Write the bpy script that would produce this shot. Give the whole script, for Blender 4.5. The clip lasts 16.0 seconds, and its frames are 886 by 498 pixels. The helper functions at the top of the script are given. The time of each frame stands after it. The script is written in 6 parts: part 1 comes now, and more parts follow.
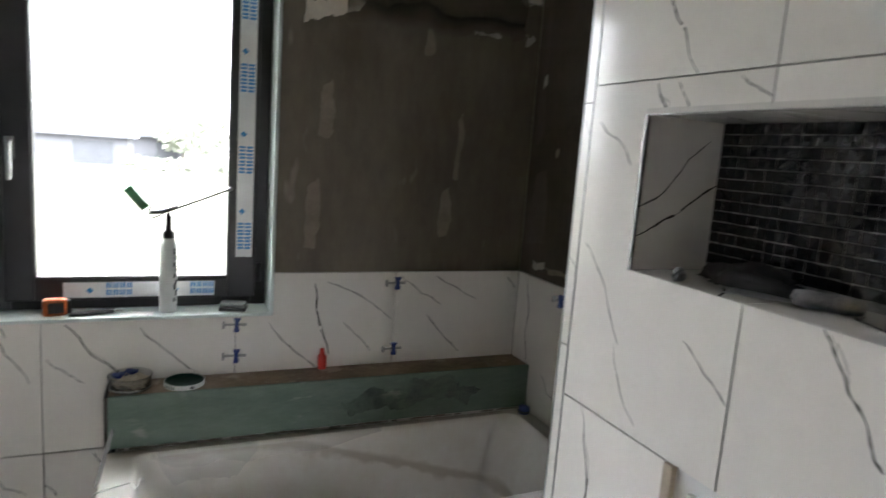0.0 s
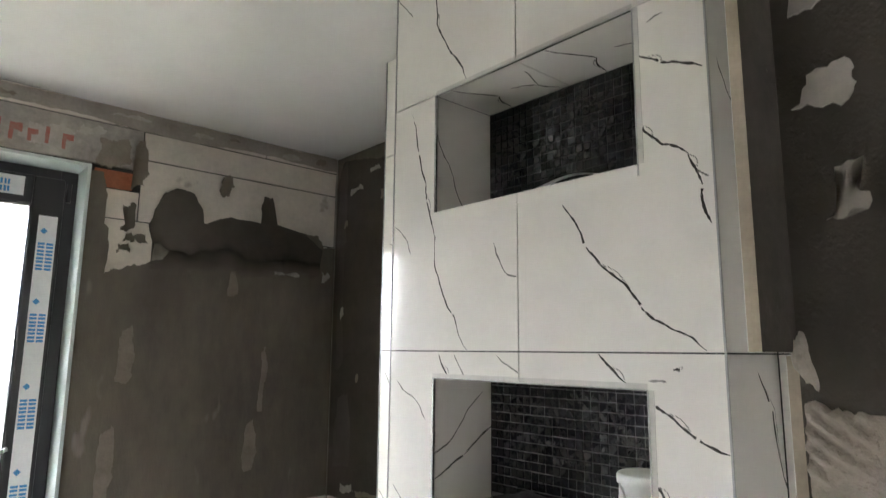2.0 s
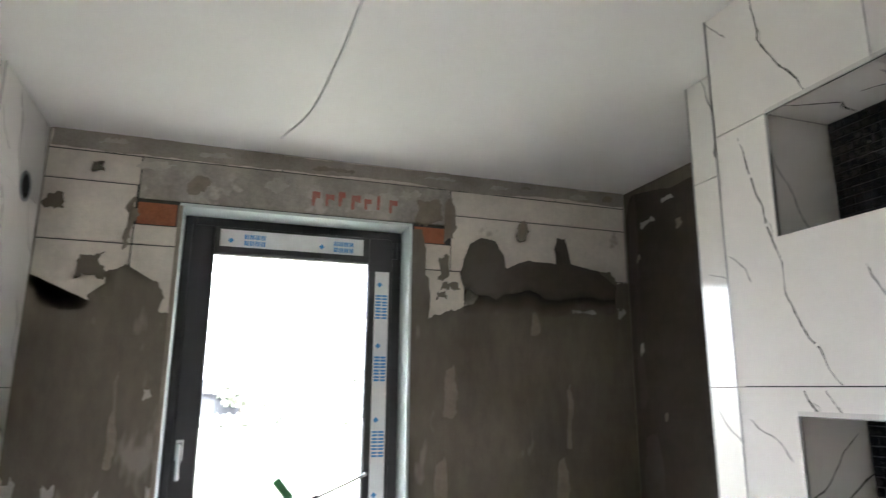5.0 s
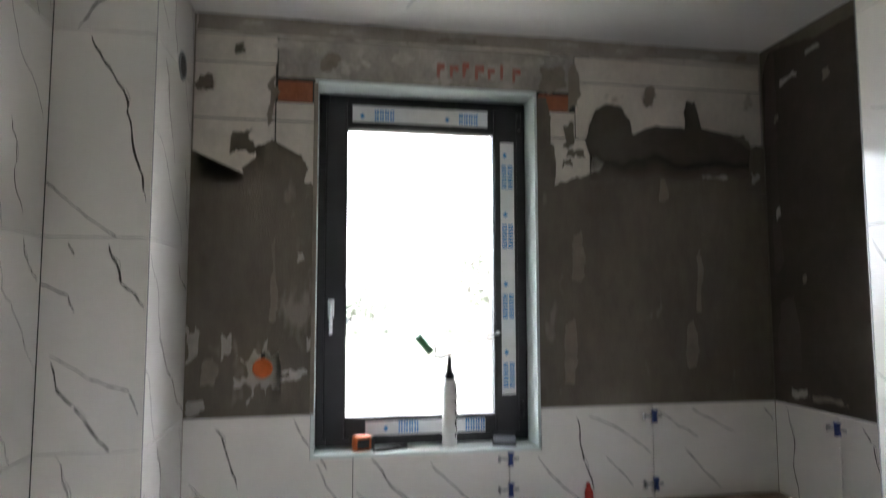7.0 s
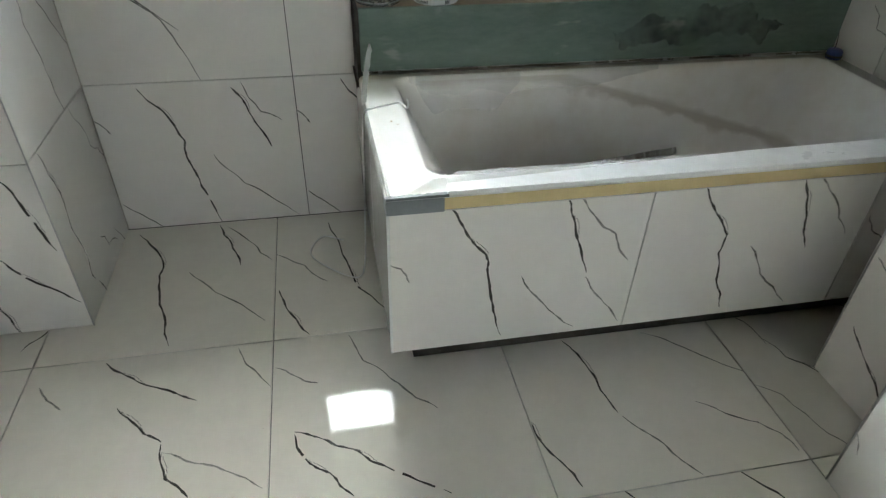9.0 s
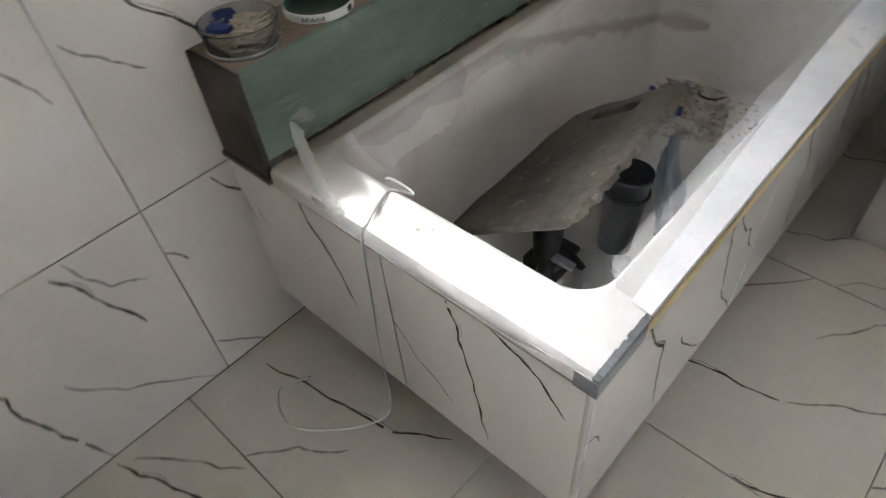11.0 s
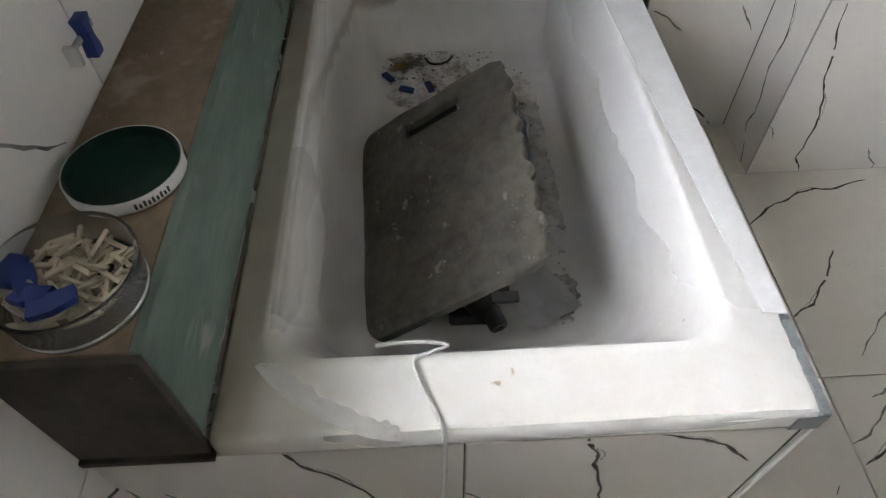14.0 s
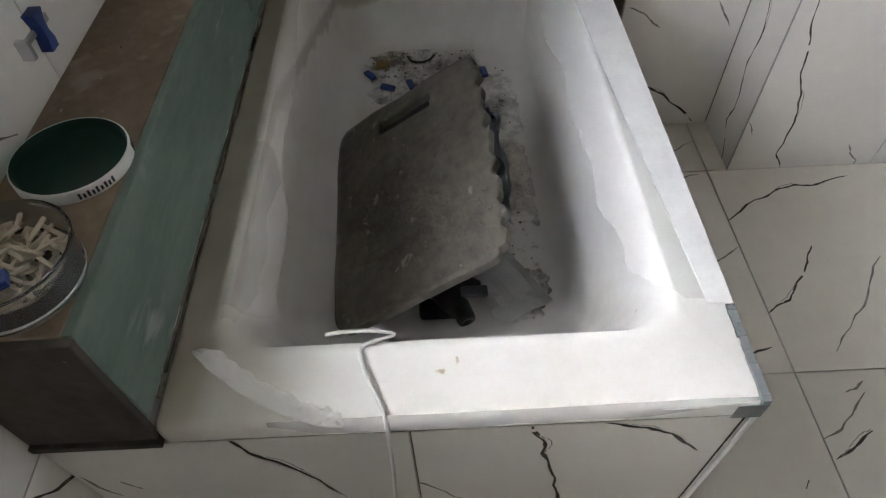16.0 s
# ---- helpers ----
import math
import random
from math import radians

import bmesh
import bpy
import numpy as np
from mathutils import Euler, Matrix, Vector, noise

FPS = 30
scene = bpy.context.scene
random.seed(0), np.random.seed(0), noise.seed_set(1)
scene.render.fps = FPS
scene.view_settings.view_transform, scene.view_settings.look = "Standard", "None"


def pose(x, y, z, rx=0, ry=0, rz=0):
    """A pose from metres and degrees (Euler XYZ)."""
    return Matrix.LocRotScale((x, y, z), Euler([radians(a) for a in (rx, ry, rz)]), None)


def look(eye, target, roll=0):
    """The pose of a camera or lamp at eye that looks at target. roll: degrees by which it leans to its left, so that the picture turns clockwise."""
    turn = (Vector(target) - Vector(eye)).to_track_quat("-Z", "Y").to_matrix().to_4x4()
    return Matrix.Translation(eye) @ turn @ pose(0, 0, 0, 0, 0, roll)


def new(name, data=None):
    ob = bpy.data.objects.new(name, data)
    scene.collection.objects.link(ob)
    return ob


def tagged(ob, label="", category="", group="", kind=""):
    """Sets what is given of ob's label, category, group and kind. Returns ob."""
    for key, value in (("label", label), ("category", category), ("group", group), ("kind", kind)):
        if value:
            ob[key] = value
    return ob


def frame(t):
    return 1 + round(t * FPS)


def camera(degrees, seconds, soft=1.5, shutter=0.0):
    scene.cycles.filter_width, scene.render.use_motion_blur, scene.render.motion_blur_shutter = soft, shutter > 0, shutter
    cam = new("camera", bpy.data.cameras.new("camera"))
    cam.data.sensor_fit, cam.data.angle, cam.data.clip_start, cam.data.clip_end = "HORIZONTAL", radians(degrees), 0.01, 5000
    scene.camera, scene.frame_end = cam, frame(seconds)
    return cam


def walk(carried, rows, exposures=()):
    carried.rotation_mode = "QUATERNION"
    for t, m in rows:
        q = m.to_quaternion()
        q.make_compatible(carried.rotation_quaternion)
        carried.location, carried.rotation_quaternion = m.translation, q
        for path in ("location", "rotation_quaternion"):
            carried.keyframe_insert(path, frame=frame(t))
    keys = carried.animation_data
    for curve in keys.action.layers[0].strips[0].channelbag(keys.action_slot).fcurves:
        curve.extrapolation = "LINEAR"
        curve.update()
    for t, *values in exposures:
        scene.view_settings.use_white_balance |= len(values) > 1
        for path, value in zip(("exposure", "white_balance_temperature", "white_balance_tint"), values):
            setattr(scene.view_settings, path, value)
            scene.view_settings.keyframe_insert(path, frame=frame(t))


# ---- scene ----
cam = camera(70.4, 16.0, soft=1.25, shutter=0.4)
PATH = [
    (0, (0.082, -2.292, 1.591), (0.879, -0.482, 1.289), 4.2),
    (0.5, (0.024, -2.366, 1.636), (1.087, -0.683, 1.445), 2.5),
    (1, (-0.048, -2.426, 1.668), (1.206, -0.868, 1.619), 1.3),
    (1.5, (-0.059, -2.451, 1.706), (1.259, -0.953, 1.845), 0.6),
    (2, (-0.078, -2.464, 1.737), (1.236, -0.991, 2.058), 0.5),
    (2.5, (-0.096, -2.465, 1.746), (1.199, -0.992, 2.138), 0.3),
    (3, (-0.107, -2.456, 1.747), (1.172, -0.978, 2.17), 0.4),
    (3.5, (-0.11, -2.442, 1.747), (1.161, -0.961, 2.185), 0.2),
    (4, (-0.131, -2.428, 1.746), (1.057, -0.88, 2.185), -0.2),
    (4.5, (-0.195, -2.419, 1.749), (0.701, -0.687, 2.193), -0.4),
    (4.7, (-0.218, -2.41, 1.742), (0.541, -0.614, 2.191), 0.3),
    (6.8, (-0.352, -2.414, 1.583), (-0.018, -0.463, 1.873), -0.3),
    (7, (-0.368, -2.411, 1.54), (-0.035, -0.446, 1.702), -0.1),
    (7.5, (-0.353, -2.383, 1.412), (-0.013, -0.427, 1.17), 0.1),
    (7.6, (-0.347, -2.358, 1.405), (-0.012, -0.418, 1.055), 0.9),
    (8, (-0.258, -2.26, 1.35), (0.065, -0.423, 0.629), -0.1),
    (8.2, (-0.222, -2.196, 1.327), (0.091, -0.428, 0.445), 0.1),
    (8.5, (-0.188, -2.113, 1.296), (0.092, -0.429, 0.255), 0.2),
    (9, (-0.218, -1.927, 1.24), (0.116, -0.351, 0.055), 1.7),
    (9.2, (-0.259, -1.83, 1.229), (0.122, -0.296, 0.004), 2.3),
    (11.3, (-0.523, -0.908, 1.252), (0.545, -0.074, -0.22), -7.5),
    (11.5, (-0.506, -0.836, 1.24), (0.629, -0.134, -0.25), -8.4),
    (12, (-0.353, -0.653, 1.239), (0.846, -0.177, -0.289), -10.4),
    (12.5, (-0.276, -0.532, 1.233), (0.97, -0.342, -0.32), -6.7),
    (13, (-0.304, -0.398, 1.234), (0.945, -0.393, -0.327), -3.5),
    (13.5, (-0.341, -0.37, 1.234), (0.899, -0.411, -0.334), -1.8),
    (14, (-0.386, -0.411, 1.229), (0.869, -0.441, -0.328), -1.6),
    (14.5, (-0.419, -0.455, 1.221), (0.839, -0.476, -0.334), -1.6),
    (15, (-0.415, -0.474, 1.225), (0.851, -0.496, -0.323), -1.9),
    (15.5, (-0.407, -0.479, 1.227), (0.858, -0.493, -0.322), -2.1),
    (16, (-0.406, -0.484, 1.225), (0.855, -0.49, -0.327), -2.5),
]
EXPO = [(0.0, 2.2, 6500, 9), (1.0, 2.5, 6500, 10), (2.0, 3.02, 6500, 10), (3.0, 3.0, 6450, 10), (4.5, 3.02, 6350, 11), (7.0, 2.35, 6300, 11), (7.5, 2.15, 6350, 9), (8.0, 2.35, 6350, 4), (8.5, 2.47, 6250, 0),
        (9.2, 2.40, 6300, 1), (11.3, 2.58, 6550, 11), (12.0, 2.42, 6550, 11), (14.0, 2.25, 6500, 10), (16.0, 2.2, 6500, 10)]
walk(cam, [(t, look(e, a, r)) for t, e, a, r in PATH], EXPO)

# ---- sky and light ----
world = bpy.data.worlds.new("overcast_sky")
scene.world = world
world.use_nodes = True
wn, wl = world.node_tree.nodes, world.node_tree.links
sky = wn.new("ShaderNodeTexSky")
sky.sky_type, sky.sun_disc = "NISHITA", False
sky.sun_elevation, sky.sun_rotation = radians(42), radians(20)
sky.air_density, sky.dust_density, sky.ozone_density = 1.0, 4.0, 0.6
haze = wn.new("ShaderNodeMix")
haze.data_type = "RGBA"
haze.inputs["Factor"].default_value = 0.75
haze.inputs["B"].default_value = (19.5, 20.1, 21.9, 1)
wl.new(sky.outputs[0], haze.inputs["A"])
# an overcast sky is darker at the horizon than overhead
way, parts_, grade, scaled = wn.new("ShaderNodeTexCoord"), wn.new("ShaderNodeSeparateXYZ"), wn.new("ShaderNodeMapRange"), wn.new("ShaderNodeVectorMath")
grade.inputs["From Min"].default_value, grade.inputs["From Max"].default_value = 0.0, 1.0
grade.inputs["To Min"].default_value, grade.inputs["To Max"].default_value = 0.62, 1.85
scaled.operation = "SCALE"
wl.new(way.outputs["Generated"], parts_.inputs[0])
wl.new(parts_.outputs[2], grade.inputs["Value"])
wl.new(haze.outputs["Result"], scaled.inputs[0])
wl.new(grade.outputs["Result"], scaled.inputs["Scale"])
wl.new(scaled.outputs[0], wn["Background"].inputs["Color"])
wn["Background"].inputs["Strength"].default_value = 0.3
sun = new("sun", bpy.data.lights.new("sun", "SUN"))
sun.data.energy, sun.data.angle, sun.data.color = 0.6, radians(20), (1, 0.96, 0.9)
sun.matrix_world = look((0, 0, 0), (-0.45, -0.5, -1.0))


# ---- materials ----
def material(name, base, rough=0.5, metal=0.0, vary=0.0, scale=8.0, bump=0.0, bump_scale=60.0, second=None, spots=None, coat=0.0, detail=6.0, stretch=(1, 1, 1)):
    """A surface with colour variation at two scales and fine relief, in metres of the object's own space."""
    m = bpy.data.materials.new(name)
    m.use_nodes = True
    n, l = m.node_tree.nodes, m.node_tree.links
    p = n["Principled BSDF"]
    p.inputs["Roughness"].default_value, p.inputs["Metallic"].default_value = rough, metal
    p.inputs["Coat Weight"].default_value = coat
    p.inputs["Base Color"].default_value = (*base, 1)
    if not (vary or bump):
        return m
    co = n.new("ShaderNodeTexCoord")
    mp = n.new("ShaderNodeMapping")
    mp.inputs["Scale"].default_value = stretch
    info = n.new("ShaderNodeObjectInfo")
    shift = n.new("ShaderNodeMath")
    shift.operation = "MULTIPLY"
    shift.inputs[1].default_value = 37.0
    l.new(info.outputs["Random"], shift.inputs[0])
    l.new(co.outputs["Object"], mp.inputs["Vector"])
    l.new(shift.outputs[0], mp.inputs["Location"])

    def tex(sc, det=detail, rg=0.6):
        t = n.new("ShaderNodeTexNoise")
        t.inputs["Scale"].default_value, t.inputs["Detail"].default_value, t.inputs["Roughness"].default_value = sc, det, rg
        l.new(mp.outputs[0], t.inputs["Vector"])
        return t
    if vary:
        big, small = tex(scale), tex(scale * 9)
        add = n.new("ShaderNodeMath")
        add.operation = "ADD"
        l.new(big.outputs["Fac"], add.inputs[0])
        half = n.new("ShaderNodeMath")
        half.operation = "MULTIPLY"
        half.inputs[1].default_value = 0.45
        l.new(small.outputs["Fac"], half.inputs[0])
        l.new(half.outputs[0], add.inputs[1])
        ramp = n.new("ShaderNodeMapRange")
        ramp.inputs["From Min"].default_value, ramp.inputs["From Max"].default_value = 0.5, 0.95
        l.new(add.outputs[0], ramp.inputs["Value"])
        mix = n.new("ShaderNodeMix")
        mix.data_type = "RGBA"
        other = second or tuple(c * (1 - vary) for c in base)
        mix.inputs["A"].default_value, mix.inputs["B"].default_value = (*base, 1), (*other, 1)
        l.new(ramp.outputs["Result"], mix.inputs["Factor"])
        out = mix.outputs["Result"]
        if spots:
            sp = tex(spots[0], 3.0)
            cut = n.new("ShaderNodeMapRange")
            cut.inputs["From Min"].default_value, cut.inputs["From Max"].default_value = spots[1], spots[1] + 0.06
            l.new(sp.outputs["Fac"], cut.inputs["Value"])
            mix2 = n.new("ShaderNodeMix")
            mix2.data_type = "RGBA"
            mix2.inputs["B"].default_value = (*spots[2], 1)
            l.new(out, mix2.inputs["A"])
            l.new(cut.outputs["Result"], mix2.inputs["Factor"])
            out = mix2.outputs["Result"]
        l.new(out, p.inputs["Base Color"])
        rr = n.new("ShaderNodeMapRange")
        rr.inputs["To Min"].default_value, rr.inputs["To Max"].default_value = rough * 0.75, min(1, rough * 1.25)
        l.new(big.outputs["Fac"], rr.inputs["Value"])
        l.new(rr.outputs["Result"], p.inputs["Roughness"])
    if bump:
        bt = tex(bump_scale)
        b = n.new("ShaderNodeBump")
        b.inputs["Strength"].default_value, b.inputs["Distance"].default_value = min(1, bump), 0.004 * max(1, bump)
        l.new(bt.outputs["Fac"], b.inputs["Height"])
        l.new(b.outputs["Normal"], p.inputs["Normal"])
    return m


TILE = material("glazed_white_tile", (0.79, 0.763, 0.715), 0.12, vary=0.06, scale=3, bump=0.02, bump_scale=6)
FLOOR_TILE = material("polished_floor_tile", (0.76, 0.723, 0.65), 0.045, vary=0.10, scale=3, bump=0.02, bump_scale=5, spots=(60, 0.74, (0.45, 0.42, 0.38)))
SOFFIT = material("pale_soffit", (0.62, 0.60, 0.56), 0.7, vary=0.1, scale=3)
VEIN = material("dark_vein", (0.035, 0.03, 0.03), 0.15, vary=0.8, scale=25, second=(0.09, 0.085, 0.08))
VEIN_GREY = material("grey_vein", (0.09, 0.083, 0.076), 0.15, vary=0.5, scale=14, second=(0.36, 0.35, 0.33))
GROUT = material("dark_joint", (0.05, 0.05, 0.048), 0.9, vary=0.3, scale=30)
TILE_EDGE = material("tile_body", (0.50, 0.42, 0.32), 0.8, vary=0.3, scale=20, bump=0.2)
TILE_BODY = material("white_tile_body", (0.60, 0.58, 0.54), 0.6, vary=0.15, scale=20)
RENDER = material("grey_cement_render", (0.195, 0.166, 0.127), 0.9, vary=0.45, scale=3.2, bump=0.5, bump_scale=220, spots=(7, 0.635, (0.27, 0.24, 0.20)), second=(0.115, 0.096, 0.073), stretch=(1, 1, 0.4))
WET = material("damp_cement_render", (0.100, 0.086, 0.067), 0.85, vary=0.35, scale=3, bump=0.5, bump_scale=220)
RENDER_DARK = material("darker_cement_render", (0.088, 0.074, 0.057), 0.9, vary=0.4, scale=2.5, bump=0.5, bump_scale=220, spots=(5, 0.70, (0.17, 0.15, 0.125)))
BLOCK = material("aerated_concrete_block", (0.74, 0.675, 0.585), 0.95, vary=0.25, scale=5, bump=0.7, bump_scale=160, spots=(7, 0.66, (0.42, 0.37, 0.31)))
LINTEL = material("grey_concrete_lintel", (0.47, 0.43, 0.375), 0.95, vary=0.5, scale=6, bump=0.6, bump_scale=120, spots=(9, 0.60, (0.48, 0.44, 0.39)))
BRICK = material("orange_brick", (0.42, 0.15, 0.075), 0.9, vary=0.4, scale=12, bump=0.6)
RED_INK = material("red_stencil_paint", (0.42, 0.09, 0.07), 0.9, vary=0.6, scale=40, second=(0.36, 0.22, 0.18))
WHITE_PAINT = material("white_ceiling_paint", (0.80, 0.79, 0.76), 0.85, vary=0.04, scale=1.5, bump=0.08, bump_scale=90)
ADHESIVE = material("tile_adhesive", (0.55, 0.48, 0.41), 0.95, vary=0.3, scale=25, bump=1.0, bump_scale=140)
REVEAL = material("pale_reveal_board", (0.66, 0.74, 0.72), 0.7, vary=0.1, scale=6, bump=0.1)
FRAME = material("anthracite_window_profile", (0.028, 0.027, 0.030), 0.35, vary=0.2, scale=10, bump=0.03)
GASKET_AND_SHADE = material("black_gasket_and_shade", (0.012, 0.012, 0.012), 0.6)
FILM = material("white_protective_film", (0.86, 0.86, 0.86), 0.3, vary=0.12, scale=18, bump=0.15, bump_scale=40)
FILM_BLUE = material("blue_print", (0.05, 0.27, 0.58), 0.45)
ACRYLIC = material("white_tub_acrylic", (0.86, 0.86, 0.85), 0.14, vary=0.1, scale=3, second=(0.765, 0.745, 0.70), spots=(30, 0.735, (0.5, 0.42, 0.31)))


def smudge(m):
    """A darker band that runs down along the tub's long inner side."""
    n, l = m.node_tree.nodes, m.node_tree.links
    p = n["Principled BSDF"]
    old = p.inputs["Base Color"].links[0].from_socket
    co, sep = n.new("ShaderNodeTexCoord"), n.new("ShaderNodeSeparateXYZ")
    l.new(co.outputs["Object"], sep.inputs[0])

    def calc(op, a, b):
        q = n.new("ShaderNodeMath")
        q.operation = op
        for k, v in enumerate((a, b)):
            if isinstance(v, float):
                q.inputs[k].default_value = v
            else:
                l.new(v, q.inputs[k])
        return q.outputs[0]
    wob = n.new("ShaderNodeTexNoise")
    wob.inputs["Scale"].default_value, wob.inputs["Detail"].default_value = 9.0, 5.0
    l.new(co.outputs["Object"], wob.inputs["Vector"])
    fall = calc("MULTIPLY", calc("MAXIMUM", calc("SUBTRACT", sep.outputs[0], 0.46), 0.0), 0.315)
    line = calc("SUBTRACT", calc("SUBTRACT", 0.572, fall), calc("MULTIPLY", wob.outputs["Fac"], 0.03))
    dist = calc("ABSOLUTE", calc("SUBTRACT", sep.outputs[2], line), 0.0)
    width = calc("MULTIPLY", calc("MULTIPLY", wob.outputs["Fac"], wob.outputs["Fac"]), 0.105)
    near = calc("SUBTRACT", 1.0, calc("DIVIDE", dist, width))
    side = calc("GREATER_THAN", sep.outputs[1], -0.36)
    below = calc("LESS_THAN", sep.outputs[2], 0.556)
    fac = calc("MULTIPLY", calc("MULTIPLY", calc("MAXIMUM", calc("MINIMUM", calc("MULTIPLY", near, 1.4), 1.0), 0.0), calc("MULTIPLY", side, calc("GREATER_THAN", sep.outputs[0], 0.06))), calc("MULTIPLY", below, 0.68))
    mix = n.new("ShaderNodeMix")
    mix.data_type = "RGBA"
    mix.inputs["B"].default_value = (0.36, 0.32, 0.265, 1)
    l.new(old, mix.inputs["A"])
    l.new(fac, mix.inputs["Factor"])
    # dry brown dust on the back rim; the inner side's warm shade painted below it
    grain = n.new("ShaderNodeTexNoise")
    grain.inputs["Scale"].default_value, grain.inputs["Detail"].default_value = 11.0, 7.0
    l.new(co.outputs["Object"], grain.inputs["Vector"])
    reach = calc("ADD", sep.outputs[1], calc("MULTIPLY", grain.outputs["Fac"], 0.03))
    rim_part = calc("MULTIPLY", calc("MINIMUM", calc("MAXIMUM", calc("MULTIPLY", calc("ADD", reach, 0.205), 30.0), 0.0), 1.0), 0.45)
    side_shade = calc("MULTIPLY", calc("MINIMUM", calc("MAXIMUM", calc("MULTIPLY", calc("ADD", reach, 0.34), 9.0), 0.0), 1.0), 0.26)
    dusty = calc("MULTIPLY", calc("ADD", rim_part, side_shade), calc("ADD", calc("MULTIPLY", grain.outputs["Fac"], 0.9), 0.5))
    back_tone = n.new("ShaderNodeMix")
    back_tone.data_type = "RGBA"
    back_tone.inputs["B"].default_value = (0.56, 0.475, 0.36, 1)
    l.new(mix.outputs["Result"], back_tone.inputs["A"])
    l.new(dusty, back_tone.inputs["Factor"])
    l.new(back_tone.outputs["Result"], p.inputs["Base Color"])


smudge(ACRYLIC)
PLASTERBOARD = material("green_plasterboard", (0.10, 0.148, 0.118), 0.9, vary=0.5, scale=6, bump=0.3, second=(0.185, 0.235, 0.195), stretch=(0.5, 1, 1.6), spots=(9, 0.64, (0.27, 0.30, 0.255)))
DUSTY = material("dusty_brown_board", (0.29, 0.222, 0.155), 0.95, vary=0.45, scale=6, second=(0.14, 0.100, 0.065), bump=0.4, spots=(8, 0.62, (0.34, 0.285, 0.22)))
BOARD_AND_BACK_SHADE = material("damp_board_and_tile_back_shade", (0.075, 0.062, 0.05), 0.9, vary=0.5, scale=9, bump=0.3, spots=(25, 0.70, (0.2, 0.18, 0.15)))
MASK_TAPE = material("yellow_masking_tape", (0.66, 0.53, 0.27), 0.7, vary=0.12, scale=20, bump=0.1)
GREY_TAPE = material("grey_duct_tape", (0.20, 0.215, 0.225), 0.5, vary=0.2, scale=30, bump=0.15)
CLEAR_FILM = material("milky_plastic_sheet", (0.93, 0.93, 0.92), 0.22, vary=0.08, scale=20, bump=0.3, bump_scale=25)
fn, fl = CLEAR_FILM.node_tree.nodes, CLEAR_FILM.node_tree.links
see, both = fn.new("ShaderNodeBsdfTransparent"), fn.new("ShaderNodeMixShader")
both.inputs[0].default_value = 0.34
fl.new(see.outputs[0], both.inputs[1])
lit, thin = fn.new("ShaderNodeMixShader"), fn.new("ShaderNodeBsdfTranslucent")
thin.inputs["Color"].default_value = (0.95, 0.95, 0.94, 1)
lit.inputs[0].default_value = 0.45
fl.new(fn["Principled BSDF"].outputs[0], lit.inputs[1])
fl.new(thin.outputs[0], lit.inputs[2])
fl.new(lit.outputs[0], both.inputs[2])
fl.new(both.outputs[0], fn["Material Output"].inputs["Surface"])


def skin(bm):
    """Keep only the broad outer face of a thin patch."""
    top = max(bm.faces, key=lambda f: (round(f.calc_area(), 6), f.normal.z - f.normal.y))
    bmesh.ops.delete(bm, geom=[f for f in bm.faces if f.normal.dot(top.normal) < 0.5], context="FACES")
    return bm


def patchy(name, colour, scale, cut, most=1.0, soft=0.12):
    """Dirt that covers its patch only in places."""
    m = material(name, colour, 0.9, vary=0.4, scale=scale * 1.5)
    n, l = m.node_tree.nodes, m.node_tree.links
    co, t, r = n.new("ShaderNodeTexCoord"), n.new("ShaderNodeTexNoise"), n.new("ShaderNodeMapRange")
    t.inputs["Scale"].default_value, t.inputs["Detail"].default_value, t.inputs["Roughness"].default_value = scale, 8.0, 0.7
    r.inputs["From Min"].default_value, r.inputs["From Max"].default_value = cut, cut + soft
    r.inputs["To Max"].default_value = most
    l.new(co.outputs["Object"], t.inputs["Vector"])
    l.new(t.outputs["Fac"], r.inputs["Value"])
    clear, mix = n.new("ShaderNodeBsdfTransparent"), n.new("ShaderNodeMixShader")
    l.new(r.outputs["Result"], mix.inputs[0])
    l.new(clear.outputs[0], mix.inputs[1])
    l.new(n["Principled BSDF"].outputs[0], mix.inputs[2])
    l.new(mix.outputs[0], n["Material Output"].inputs["Surface"])
    return m


CHROME = material("steel_edge_trim", (0.62, 0.63, 0.63), 0.22, 1.0, vary=0.1, scale=20)
MOSAIC = material("black_glass_mosaic", (0.007, 0.007, 0.008), 0.10, vary=0.6, scale=40, second=(0.022, 0.023, 0.026))
MOSAIC_JOINT = material("pale_mosaic_joint", (0.36, 0.355, 0.34), 0.9, vary=0.5, scale=25, second=(0.08, 0.08, 0.08))
TRIM = material("dull_trim", (0.42, 0.42, 0.41), 0.4, 1.0, vary=0.15, scale=20)
STEEL = material("bare_steel", (0.45, 0.45, 0.45), 0.35, 1.0, vary=0.2, scale=30)
GREEN = material("green_plastic", (0.02, 0.22, 0.06), 0.4)
DARK_GREEN = material("dark_green_lid", (0.005, 0.034, 0.023), 0.42, vary=0.3, scale=20)
DARK_GREEN.node_tree.nodes["Principled BSDF"].inputs["Specular IOR Level"].default_value = 0.15
BLUE = material("blue_plastic", (0.012, 0.035, 0.19), 0.5, vary=0.2, scale=40)
RED = material("red_plastic", (0.52, 0.03, 0.02), 0.4, vary=0.2, scale=40)
ORANGE = material("orange_plastic", (0.62, 0.13, 0.02), 0.45, vary=0.2, scale=40)
BLACK = material("black_plastic", (0.02, 0.02, 0.021), 0.45, vary=0.3, scale=40)
GREY_PLASTIC = material("grey_plastic", (0.22, 0.23, 0.24), 0.5, vary=0.2, scale=30)
